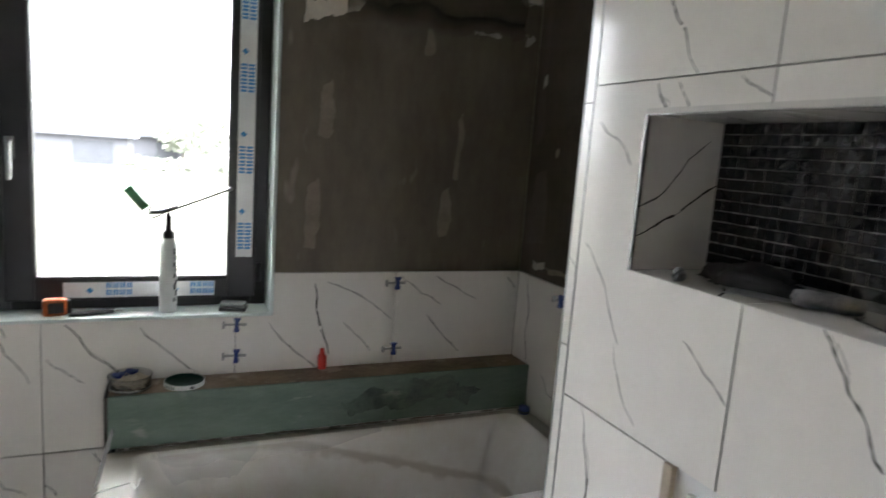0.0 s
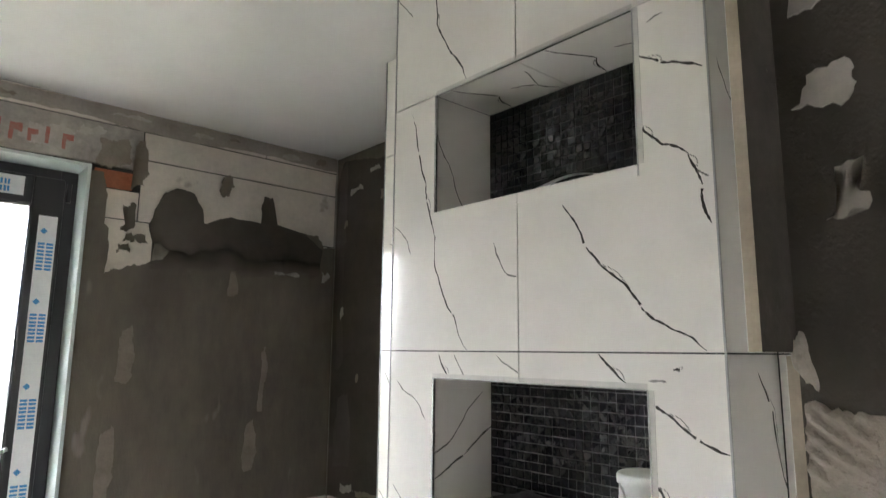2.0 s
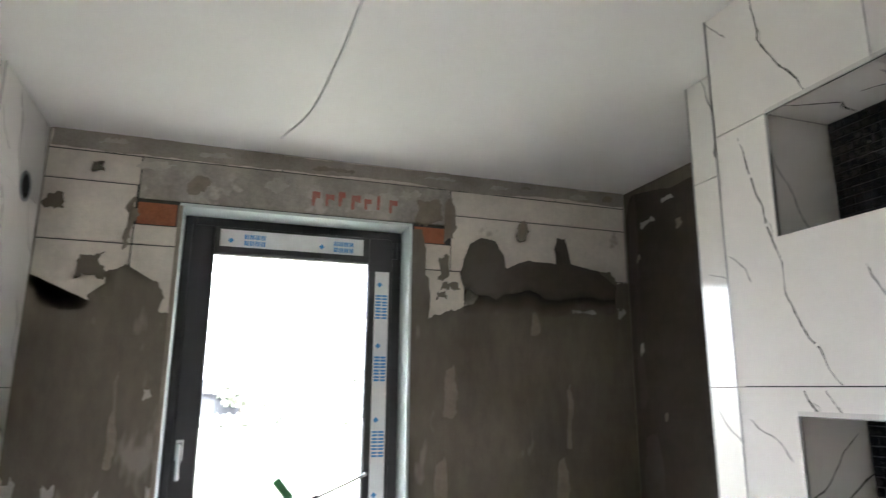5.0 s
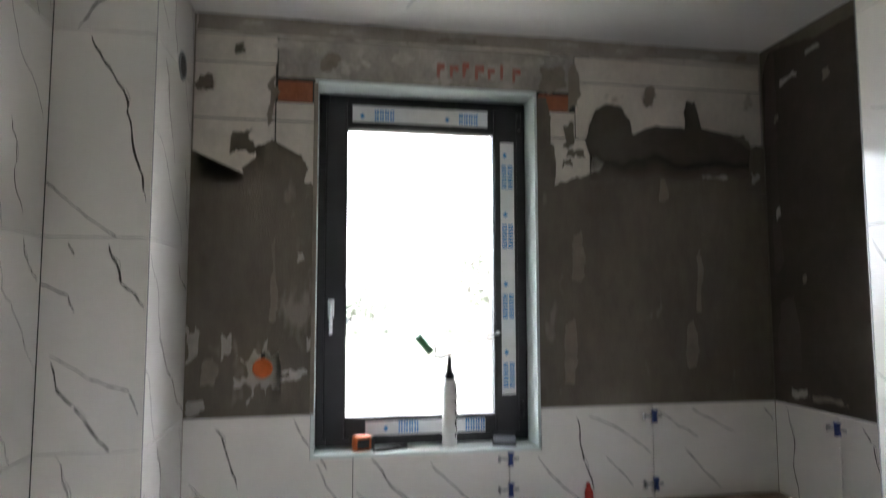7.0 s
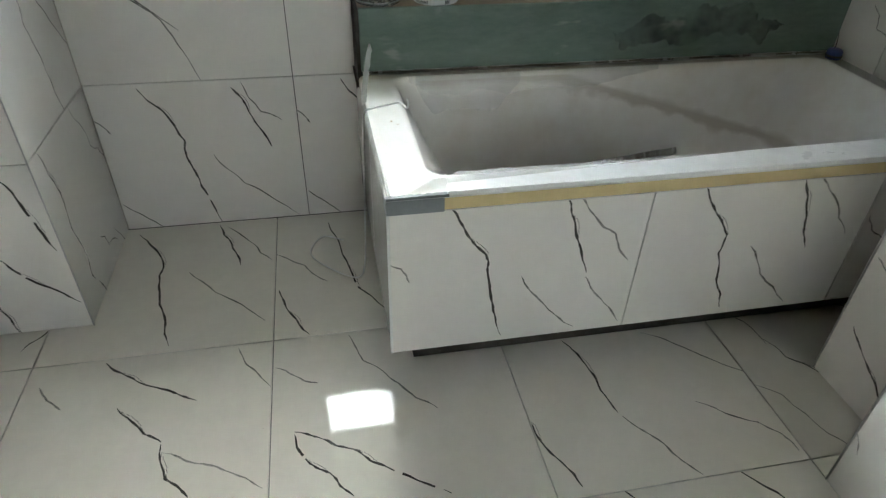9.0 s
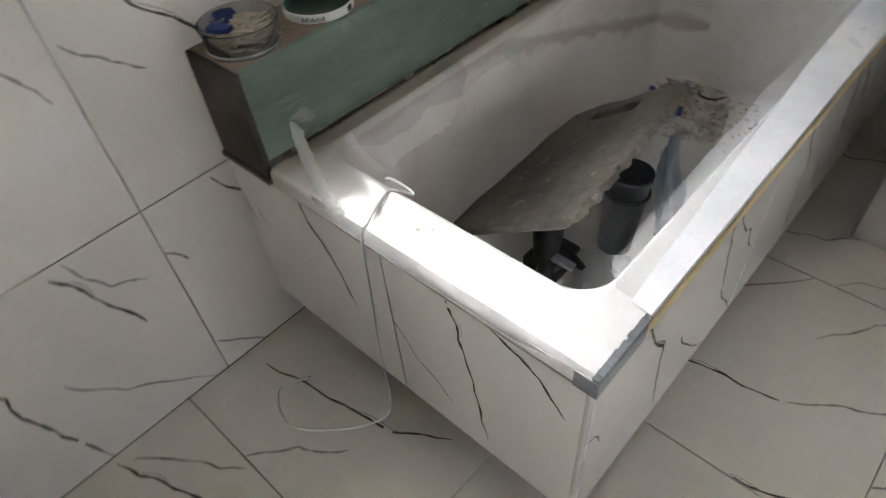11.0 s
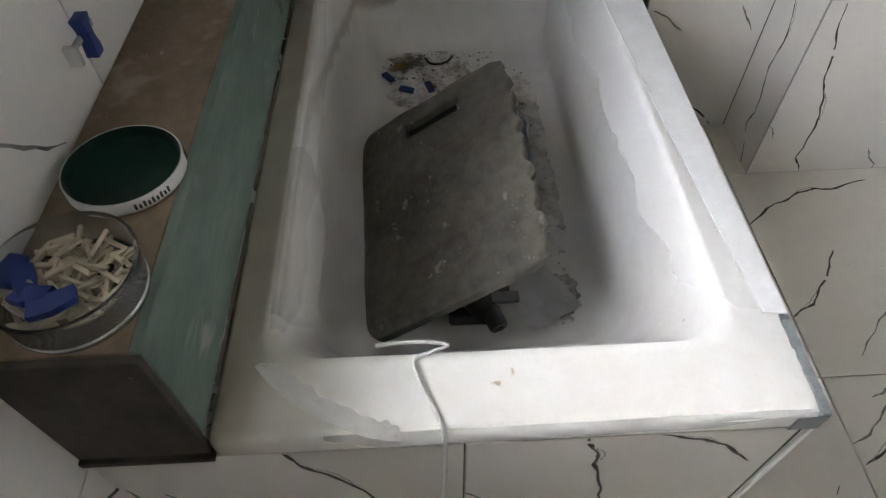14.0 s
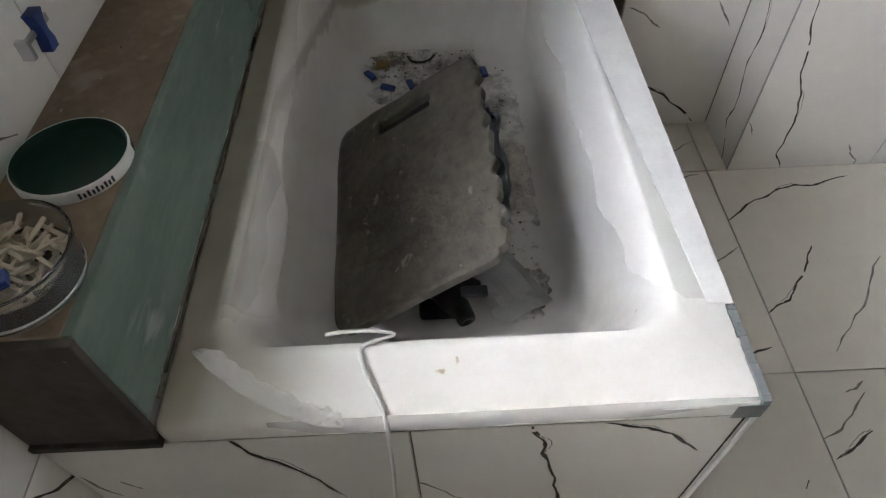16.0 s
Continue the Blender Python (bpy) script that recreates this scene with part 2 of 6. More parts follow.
WHITE_PLASTIC = material("white_plastic", (0.74, 0.74, 0.72), 0.4, vary=0.12, scale=20)
CREAM = material("cream_plastic", (0.54, 0.46, 0.34), 0.5, vary=0.2, scale=60)
YELLOW = material("yellow_label", (0.80, 0.42, 0.03), 0.5, vary=0.1, scale=30)
PAPER = material("grey_paper", (0.68, 0.68, 0.67), 0.8, vary=0.15, scale=20, bump=0.2)
BOARD = material("dusty_grey_plastic", (0.045, 0.041, 0.034), 0.5, vary=0.5, scale=4.5, bump=1.0, bump_scale=48, second=(0.215, 0.196, 0.160), spots=(22, 0.65, (0.30, 0.285, 0.255)))
DIRT = material("brown_dirt", (0.29, 0.205, 0.12), 0.95, vary=0.5, scale=60)
INK = material("black_ink", (0.03, 0.03, 0.03), 0.6)
GLASS = bpy.data.materials.new("window_glass")
GLASS.use_nodes = True
gp = GLASS.node_tree.nodes["Principled BSDF"]
gp.inputs["Transmission Weight"].default_value, gp.inputs["Roughness"].default_value, gp.inputs["IOR"].default_value = 1.0, 0.0, 1.05
CLEAR = bpy.data.materials.new("clear_plastic")
CLEAR.use_nodes = True
cp = CLEAR.node_tree.nodes["Principled BSDF"]
cp.inputs["Transmission Weight"].default_value, cp.inputs["Roughness"].default_value, cp.inputs["IOR"].default_value = 0.95, 0.08, 1.2
GRASS = material("pale_dry_grass", (0.085, 0.085, 0.055), 0.95, vary=0.3, scale=0.5, bump=0.5, bump_scale=8)
# paler than real leaves: haze and glare are mixed into the colour
LEAVES = material("haze_toned_foliage", (0.30, 0.32, 0.25), 0.8, vary=0.4, scale=2)
BARK = material("bark", (0.25, 0.23, 0.2), 0.9, vary=0.3, scale=6)
STUCCO = material("pale_stucco", (0.125, 0.125, 0.135), 0.9, vary=0.1, scale=1)
ROOF = material("grey_roof", (0.13, 0.133, 0.145), 0.8, vary=0.2, scale=1)
GATE = material("grey_gate", (0.07, 0.073, 0.08), 0.7, vary=0.2, scale=1)


# ---- building helpers ----
def link(name, bm, mats, parent=None, label=""):
    me = bpy.data.meshes.new(name)
    bm.normal_update()
    bm.to_mesh(me)
    bm.free()
    for m in mats if isinstance(mats, (list, tuple)) else (mats,):
        me.materials.append(m)
    ob = new(name, me)
    if parent is not None:
        ob.parent = parent
    if label:
        ob["label"] = label
    return ob


def part(name, bm, mats, parent, label=""):
    return link(name, bm, mats, parent, label)


def empty(name, m=None):
    ob = new(name)
    if m is not None:
        ob.matrix_basis = m
    return ob


def add_box(bm, lo, hi, mi=0, bevel=0.0, m=None):
    """A box between two corners, with bevelled edges if asked."""
    c = [(a + b) / 2 for a, b in zip(lo, hi)]
    d = [b - a for a, b in zip(lo, hi)]
    t = Matrix.Translation(c) @ Matrix.Diagonal((*d, 1))
    tmp = bmesh.new()
    bmesh.ops.create_cube(tmp, size=1, matrix=t)
    if bevel:
        bmesh.ops.bevel(tmp, geom=tmp.edges[:], offset=bevel, segments=2, affect="EDGES", profile=0.5)
    merge(bm, tmp, mi, m)
    return bm


def merge(bm, tmp, mi=0, m=None, smooth=False):
    vs = {}
    for v in tmp.verts:
        vs[v] = bm.verts.new(m @ v.co if m is not None else v.co)
    for f in tmp.faces:
        try:
            g = bm.faces.new([vs[v] for v in f.verts])
        except ValueError:
            continue
        g.material_index, g.smooth = mi, smooth or f.smooth
    tmp.free()


def boxes(*items, bevel=0.0):
    bm = bmesh.new()
    for lo, hi in items:
        add_box(bm, lo, hi, 0, bevel)
    return bm


def add_lathe(bm, profile, n=32, mi=0, m=None, smooth=True):
    """Turn a profile of (radius, height) about z; radius 0 closes an end."""
    rings = []
    f = m if m is not None else Matrix()
    for r, z in profile:
        if r <= 1e-6:
            rings.append([bm.verts.new(f @ Vector((0, 0, z)))])
        else:
            rings.append([bm.verts.new(f @ Vector((r * math.cos(2 * math.pi * i / n), r * math.sin(2 * math.pi * i / n), z))) for i in range(n)])
    for a, b in zip(rings, rings[1:]):
        for i in range(n):
            j = (i + 1) % n
            q = [a[i % len(a)], a[j % len(a)], b[j % len(b)], b[i % len(b)]]
            q = list(dict.fromkeys(q))
            if len(q) > 2:
                g = bm.faces.new(q)
                g.material_index, g.smooth = mi, smooth
    return bm


def lathe(profile, n=32):
    return add_lathe(bmesh.new(), profile, n)


def add_tube(bm, pts, r, n=8, mi=0, taper=None):
    pts = [Vector(p) for p in pts]
    rings = []
    up = Vector((0.31, 0.17, 0.93))
    for i, p in enumerate(pts):
        d = (pts[min(i + 1, len(pts) - 1)] - pts[max(i - 1, 0)]).normalized()
        a = d.cross(up)
        a = a.normalized() if a.length > 1e-4 else d.orthogonal().normalized()
        b = d.cross(a).normalized()
        rr = r * (taper(i / (len(pts) - 1)) if taper else 1)
        rings.append([bm.verts.new(p + rr * (math.cos(2 * math.pi * k / n) * a + math.sin(2 * math.pi * k / n) * b)) for k in range(n)])
    for a, b in zip(rings, rings[1:]):
        for k in range(n):
            g = bm.faces.new([a[k], a[(k + 1) % n], b[(k + 1) % n], b[k]])
            g.material_index, g.smooth = mi, True
    for ring, flip in ((rings[0], True), (rings[-1], False)):
        bm.faces.new(ring[::-1] if flip else ring).material_index = mi
    return bm


def tube(pts, r, n=8, taper=None):
    return add_tube(bmesh.new(), pts, r, n, 0, taper)


def spline(pts, steps=8):
    """A smooth line through a few points."""
    p = [Vector(q) for q in pts]
    p = [2 * p[0] - p[1]] + p + [2 * p[-1] - p[-2]]
    out = []
    for i in range(1, len(p) - 2):
        for k in range(steps):
            t = k / steps
            out.append(0.5 * ((2 * p[i]) + (p[i + 1] - p[i - 1]) * t + (2 * p[i - 1] - 5 * p[i] + 4 * p[i + 1] - p[i + 2]) * t * t + (3 * p[i] - p[i - 1] - 3 * p[i + 1] + p[i + 2]) * t ** 3))
    return out + [p[-2]]


def slab(outline, depth, m, bm=None, mi=0):
    """A flat plate of the given outline (x, y), from z = 0 to depth, placed by m."""
    bm = bm or bmesh.new()
    lo = [bm.verts.new(m @ Vector((x, y, 0))) for x, y in outline]
    hi = [bm.verts.new(m @ Vector((x, y, depth))) for x, y in outline]
    n = len(lo)
    faces = [bm.faces.new(lo[::-1]), bm.faces.new(hi)]
    for i in range(n):
        faces.append(bm.faces.new([lo[i], lo[(i + 1) % n], hi[(i + 1) % n], hi[i]]))
    for f in faces:
        f.material_index = mi
    bmesh.ops.triangulate(bm, faces=[f for f in faces[:2] if len(f.verts) > 4])
    return bm


def ragged(pts, amp, seed, steps=5):
    """A torn outline: every side broken up at random, finer and finer; straight where it runs along a wall's edge."""
    rnd = random.Random(seed)
    out = []
    for a, b in zip(pts, list(pts[1:]) + [pts[0]]):
        line = [Vector(a), Vector(b)]
        if (abs(a[0] - b[0]) < 1e-6 or abs(a[1] - b[1]) < 1e-6) and (line[1] - line[0]).length > 0.25:
            out += line[:1]
            continue
        k = amp * 1.3
        while (line[1] - line[0]).length > 0.007 and k > 0.0006:
            fine = [line[0]]
            for p, q in zip(line, line[1:]):
                n = Vector((-(q - p).y, (q - p).x))
                n = n.normalized() if n.length > 0 else n
                fine += [(p + q) / 2 + n * rnd.uniform(-1, 1) * min(k, n.length and (q - p).length * 0.32), q]
            line, k = fine, k * 0.72
        out += line[:-1]
    return [(p.x, p.y) for p in out]


# ---- veined tiles ----
T = 0.010
# Printed designs: strokes of (weight, points); across and down the tile, in its width.
DESIGNS = dict(enumerate([
    [(2, ((.25, 0), (.33, .16), (.40, .40), (.43, .50), (.41, .60), (.46, .80), (.51, 1))), (2, ((.70, 0), (.78, .25), (.84, .45))),
     (1, ((.84, .45), (.90, .55), (.97, .75))), (1, ((.56, .45), (.70, .68), (.97, .97))), (1, ((.74, .0), (.86, .18), (.97, .42))), (1, ((.05, .2), (.12, .3), (.22, .36)))],
    [(2, ((.20, .36), (.33, .60), (.48, .71), (.62, .86), (.97, 1))), (2, ((.58, .08), (.70, .20), (.90, .25))), (2, ((.86, .24), (.90, .32), (.93, .47), (.97, .6))),
     (1, ((.90, .32), (1, .34))), (1, ((0, .62), (.12, .80), (.2, 1))), (1, ((.02, .05), (.15, .2), (.2, .4)))],
    [(2, ((.10, 0), (.17, .22), (.15, .40), (.19, .58), (.17, .68), (.30, 1))), (1, ((.40, .62), (.47, .72), (.60, .78))), (1, ((.55, .0), (.66, .25), (.80, .38), (1, .62))),
     (1, ((.60, .7), (.75, .9), (.8, 1))), (2, ((.82, .02), (.88, .14), (.97, .2)))],
    [(2, ((.17, .03), (.27, .25), (.36, .42))), (1, ((.05, .45), (.3, .62), (.55, .85), (.63, 1))), (1, ((.60, 0), (.75, .25), (.95, .45))),
     (1, ((.36, .42), (.42, .55))), (2, ((.66, .52), (.72, .62), (.71, .74), (.80, .92)))],
]))
# prints of the tiles in plain view
DESIGNS["block_right_upper"] = [(2, ((.18, .53), (.23, .6), (.29, .7), (.38, .78), (.42, .83), (.45, .87), (.52, .91), (.6, .96))), (2, ((.43, .33), (.47, .38), (.51, .42), (.58, .46))), (2, ((.58, .46), (.6, .51), (.61, .59), (.63, .65))), (1, ((.6, .51), (.63, .53))), (2, ((.43, .13), (.49, .17), (.55, .2), (.63, .24))), (1, ((.48, .06), (.53, .05)))]
DESIGNS["block_left_upper"] = [(2, ((.11, .04), (.14, .15), (.17, .28), (.2, .4), (.23, .49), (.25, .62), (.26, .68), (.3, .77), (.36, .85), (.43, .97))), (1, ((.55, .61), (.58, .68), (.61, .72), (.66, .73))), (1, ((.01, .48), (.09, .55), (.11, .6)))]
DESIGNS["block_left_top"] = [(2, ((.23, .01), (.25, .15), (.25, .22), (.3, .31), (.36, .4), (.42, .51))), (1, ((.0, .01), (.05, .07), (.1, .13))), (1, ((.56, .19), (.59, .25), (.65, .28)))]
DESIGNS["block_right_top"] = [(2, ((.36, .32), (.43, .4), (.5, .46), (.62, .53)))]
DESIGNS["block_left_middle"] = [(2, ((.28, .01), (.3, .05), (.33, .1))), (1, ((.36, .01), (.42, .1))), (1, ((.56, .01), (.61, .04), (.67, .08))), (1, ((.04, .11), (.13, .16), (.21, .24))), (1, ((.03, .49), (.15, .61), (.24, .77))), (1, ((.49, .68), (.57, .74), (.67, .81))), (1, ((.22, .77), (.3, .94), (.35, .98)))]
DESIGNS["block_right_middle"] = [(2, ((.29, .0), (.33, .04), (.38, .08))), (1, ((.44, .07), (.49, .07))), (2, ((.51, .04), (.53, .04))), (2, ((.44, .12), (.49, .15), (.56, .2), (.64, .23))), (2, ((.44, .32), (.48, .37), (.51, .41))), (1, ((.52, .42), (.58, .45), (.59, .48), (.63, .52))), (2, ((.2, .54), (.27, .65), (.34, .76), (.43, .81)))]
DESIGNS["block_left_foot"] = [(2, ((.06, .01), (.11, .23), (.13, .35), (.19, .52), (.19, .76), (.25, .86))), (1, ((-.03, .53), (.04, .64))), (1, ((.5, .72), (.58, .82), (.58, .85)))]
DESIGNS["bay_foot"] = [(1, ((.02, .21), (.1, .25), (.17, .31))), (2, ((.07, .53), (.18, .61), (.27, .66), (.45, .83))), (1, ((.39, .2), (.47, .32)))]
DESIGNS["window_foot"] = [(2, ((.24, .02), (.34, .15), (.41, .32), (.4, .42), (.44, .6), (.51, .85))), (2, ((.69, .04), (.76, .18), (.85, .39))), (1, ((.74, .01), (.82, .18), (.92, .23))), (1, ((.54, .41), (.67, .6), (.95, .84))), (1, ((.01, .68), (.19, .85))), (1, ((-.02, .16), (.06, .26)))]
DESIGNS["window_upper_left"] = [(2, ((.18, .05), (.25, .19), (.28, .29), (.32, .41))), (1, ((.06, .42), (.16, .53), (.34, .62), (.5, .75))), (1, ((.64, .01), (.73, .17), (.85, .33))), (1, ((.04, .37), (.15, .48), (.3, .56), (.43, .7), (.56, 1.02))), (1, ((.78, .28), (.84, .42), (.95, .59)))]
DESIGNS["window_upper_middle"] = [(2, ((.11, .27), (.23, .44), (.4, .6))), (1, ((.02, .46), (.1, .53), (.2, .61))), (1, ((.48, .3), (.59, .42), (.79, .59))), (2, ((.25, 1.03), (.29, 1.08), (.33, 1.15)))]
DESIGNS["window_upper_right"] = [(2, ((.46, .06), (.48, .23), (.53, .4), (.57, .53))), (1, ((.19, .3), (.37, .51), (.53, .64))), (1, ((.54, .05), (.69, .11), (.98, .31))), (1, ((.66, .32), (.85, .52)))]
DESIGNS["window_upper_end"] = [(1, ((.03, .02), (.18, .14), (.33, .22))), (1, ((.23, .29), (.36, .44), (.49, .56))), (1, ((.28, .02), (.6, .19))), (1, ((.83, .03), (.9, .12)))]
DESIGNS["pier_upper"] = [(2, ((.17, -.0), (.23, .13), (.33, .28), (.35, .39), (.39, .59), (.43, .7), (.45, .83))), (1, ((-.03, .72), (.09, .82), (.22, .93), (.4, 1.04)))]
DESIGNS["pier_middle"] = [(2, ((.29, .03), (.33, .12), (.35, .21), (.46, .33))), (1, ((.11, .02), (.14, .08))), (1, ((-.02, .21), (.12, .27), (.15, .35))), (2, ((.06, .58), (.09, .71), (.18, .81), (.28, .95), (.36, 1.04))), (1, ((.05, .55), (.22, .66), (.4, .72), (.45, .84)))]
DESIGNS["pier_top"] = [(2, ((.11, .48), (.19, .35), (.32, .26), (.38, .13), (.45, .02)))]
DESIGNS["pier_foot"] = [(2, ((.35, .06), (.39, .17), (.45, .41))), (2, ((.21, .42), (.3, .55), (.46, .7))), (2, ((.12, .66), (.16, .85)))]
DESIGNS["tub_front"] = [(2, ((.24, -.03), (.31, .08), (.4, .21), (.41, .28), (.44, .45), (.49, .64))), (2, ((.68, -.03), (.72, .07), (.77, .21), (.82, .35))), (1, ((.82, .37), (.9, .49), (1.01, .64))), (1, ((.73, -.03), (.81, .08), (.91, .17), (.99, .31))), (1, ((.55, .33), (.65, .48), (.81, .64))), (1, ((.02, .2), (.08, .24), (.11, .31)))]
DESIGNS["tub_front_next"] = [(2, ((.22, -.04), (.3, .09), (.4, .23), (.39, .32), (.43, .48), (.49, .63))), (2, ((.66, -.02), (.74, .18), (.8, .34))), (1, ((.71, -.05), (.84, .1), (.97, .29))), (1, ((.53, .3), (.63, .46), (.81, .64)))]
DESIGNS["tub_end_back"] = [(2, ((.37, -.01), (.44, .12), (.55, .36))), (1, ((.01, .15), (.05, .28))), (1, ((.11, .24), (.08, .19)))]
DESIGNS["tub_end_front"] = [(2, ((.23, -.03), (.27, .08), (.29, .2), (.33, .4), (.36, .58))), (2, ((.33, -.03), (.41, .01), (.53, .07), (.61, .17))), (1, ((-.02, .27), (.08, .4), (.22, .52)))]
DESIGNS["floor_a"] = [(2, ((.26, .06), (.43, .35), (.44, .56), (.51, .82), (.55, .99))), (2, ((.69, .03), (.77, .23), (.83, .43))), (1, ((.57, .45), (.72, .64), (.97, .89))), (1, ((.74, .06), (.89, .25), (.99, .41)))]
DESIGNS["floor_b"] = [(2, ((.29, .1), (.35, .42), (.41, .71), (.53, .9))), (2, ((.01, .65), (.08, .87), (.16, 1.02))), (1, ((.0, .37), (.15, .49), (.26, .64)))]
DESIGNS["floor_c"] = [(2, ((.3, .02), (.43, .13), (.58, .22), (.71, .3))), (2, ((.4, .29), (.53, .44), (.6, .49))), (2, ((.6, .5), (.64, .66), (.73, .75))), (1, ((.61, .54), (.74, .61), (.85, .66), (.99, .76))), (1, ((.86, .02), (.9, .13), (1.01, .28))), (1, ((.06, .12), (.18, .26)))]
DESIGNS["floor_d"] = [(2, ((.09, .53), (.18, .57), (.33, .66), (.43, .75), (.65, .9))), (2, ((.09, .54), (.13, .66), (.22, .74), (.3, .85))), (1, ((.34, .02), (.39, .19), (.53, .35), (.67, .51))), (1, ((.01, .17), (.09, .23), (.19, .29)))]
DESIGNS["floor_e"] = [(2, ((.32, .22), (.38, .41), (.41, .66))), (1, ((.42, .68), (.53, .84), (.61, .99))), (2, ((.01, .6), (.05, .74), (.14, .96))), (1, ((.71, .23), (.89, .38), (1.2, .64), (1.4, .75))), (1, ((.76, .66), (.88, .76), (1.02, .87), (1.04, .96)))]
DESIGNS["floor_f"] = [(2, ((.74, -.02), (.87, .15), (.93, .28), (.94, .43), (.99, .61))), (2, ((.28, -.01), (.34, .1), (.49, .22), (.6, .29))), (1, ((.11, .18), (.3, .37), (.53, .54)))]
DESIGNS["floor_g"] = [(1, ((.78, .0), (.86, .13), (.94, .21))), (2, ((.71, .01), (.8, .17))), (1, ((.94, .14), (.98, .22))), (1, ((.97, .0), (.84, -.06), (.72, -.11)))]



def strokes(design):
    """The design's veins as small quads (weight, four corners) in a 0.6 m tile, v up."""
    rnd = random.Random(90 + list(DESIGNS).index(design))
    quads = []
    for w, pts in DESIGNS[design]:
        p = [Vector((u * 0.6, (1 - v) * 0.6)) for u, v in pts]
        for amp in (0.020, 0.010, 0.0045) if isinstance(design, int) else (0.009, 0.006, 0.0035):
            q = [p[0]]
            for a, b in zip(p, p[1:]):
                n = Vector((-(b - a).y, (b - a).x)).normalized()
                f = min(1.0, (b - a).length / 0.09)
                q += [(a + b) / 2 + n * rnd.uniform(-amp, amp) * f, b]
            p = q
        base = (0.0023 if w == 2 else 0.0018) * (1.12 if str(design)[:5] in ("floor", "tub_f", "tub_e", "windo", "pier_", "bay_f") else 0.82)
        wid = [base * rnd.uniform(0.5, 1.45) * min(1, 0.35 + 6 * min(i, len(p) - 1 - i) / len(p)) for i in range(len(p))]
        side = []
        for k in range(len(p)):
            d = p[min(k + 1, len(p) - 1)] - p[max(k - 1, 0)]
            side.append(Vector((-d.y, d.x)).normalized())
        for k, (a, b) in enumerate(zip(p, p[1:])):
            if w == 2 and rnd.random() < 0.02:
                continue
            quads.append((w, (a - side[k] * wid[k], b - side[k + 1] * wid[k + 1], b + side[k + 1] * wid[k + 1], a + side[k] * wid[k])))
        if w == 2:  # a loose second thread beside the vein
            i0 = rnd.randrange(len(p) // 2)
            for k in range(i0, min(i0 + 7, len(p) - 1)):
                o = Vector((0.008, 0.004)) * math.sin((k - i0) / 7 * math.pi)
                a, b = p[k] + o, p[k + 1] + o
                n = Vector((-(b - a).y, (b - a).x)).normalized() * 0.0008
                quads.append((1, (a - n, b - n, b + n, a + n)))
    return quads


DESIGNS["niche_side"] = [(2, [(0.01, 0.90), (0.15, 0.835), (0.30, 0.74)]), (1, [(0.0, 0.82), (0.12, 0.74), (0.25, 0.61)])]
DESIGNS["niche_side_upper"] = [(1, [(0.0, 0.66), (0.07, 0.80), (0.16, 0.97)])]
DESIGNS["niche_soffit"] = [(2, [(0.0, 0.72), (0.12, 0.76), (0.29, 0.67)]), (2, [(0.02, 0.97), (0.10, 0.92), (0.14, 0.84)]), (1, [(0.09, 0.93), (0.22, 0.97)])]
STROKES = {i: strokes(i) for i in DESIGNS}


def clipped(poly, x0, x1, y0, y1):
    for axis, lim, keep in ((0, x0, 1), (0, x1, -1), (1, y0, 1), (1, y1, -1)):
        out = []
        for a, b in zip(poly, poly[1:] + poly[:1]):
            ia, ib = (a[axis] - lim) * keep >= 0, (b[axis] - lim) * keep >= 0
            if ia:
                out.append(a)
            if ia != ib:
                out.append(a.lerp(b, (lim - a[axis]) / (b[axis] - a[axis])))
        poly = out
        if len(poly) < 3:
            return []
    return poly


TILE_MESHES = {}


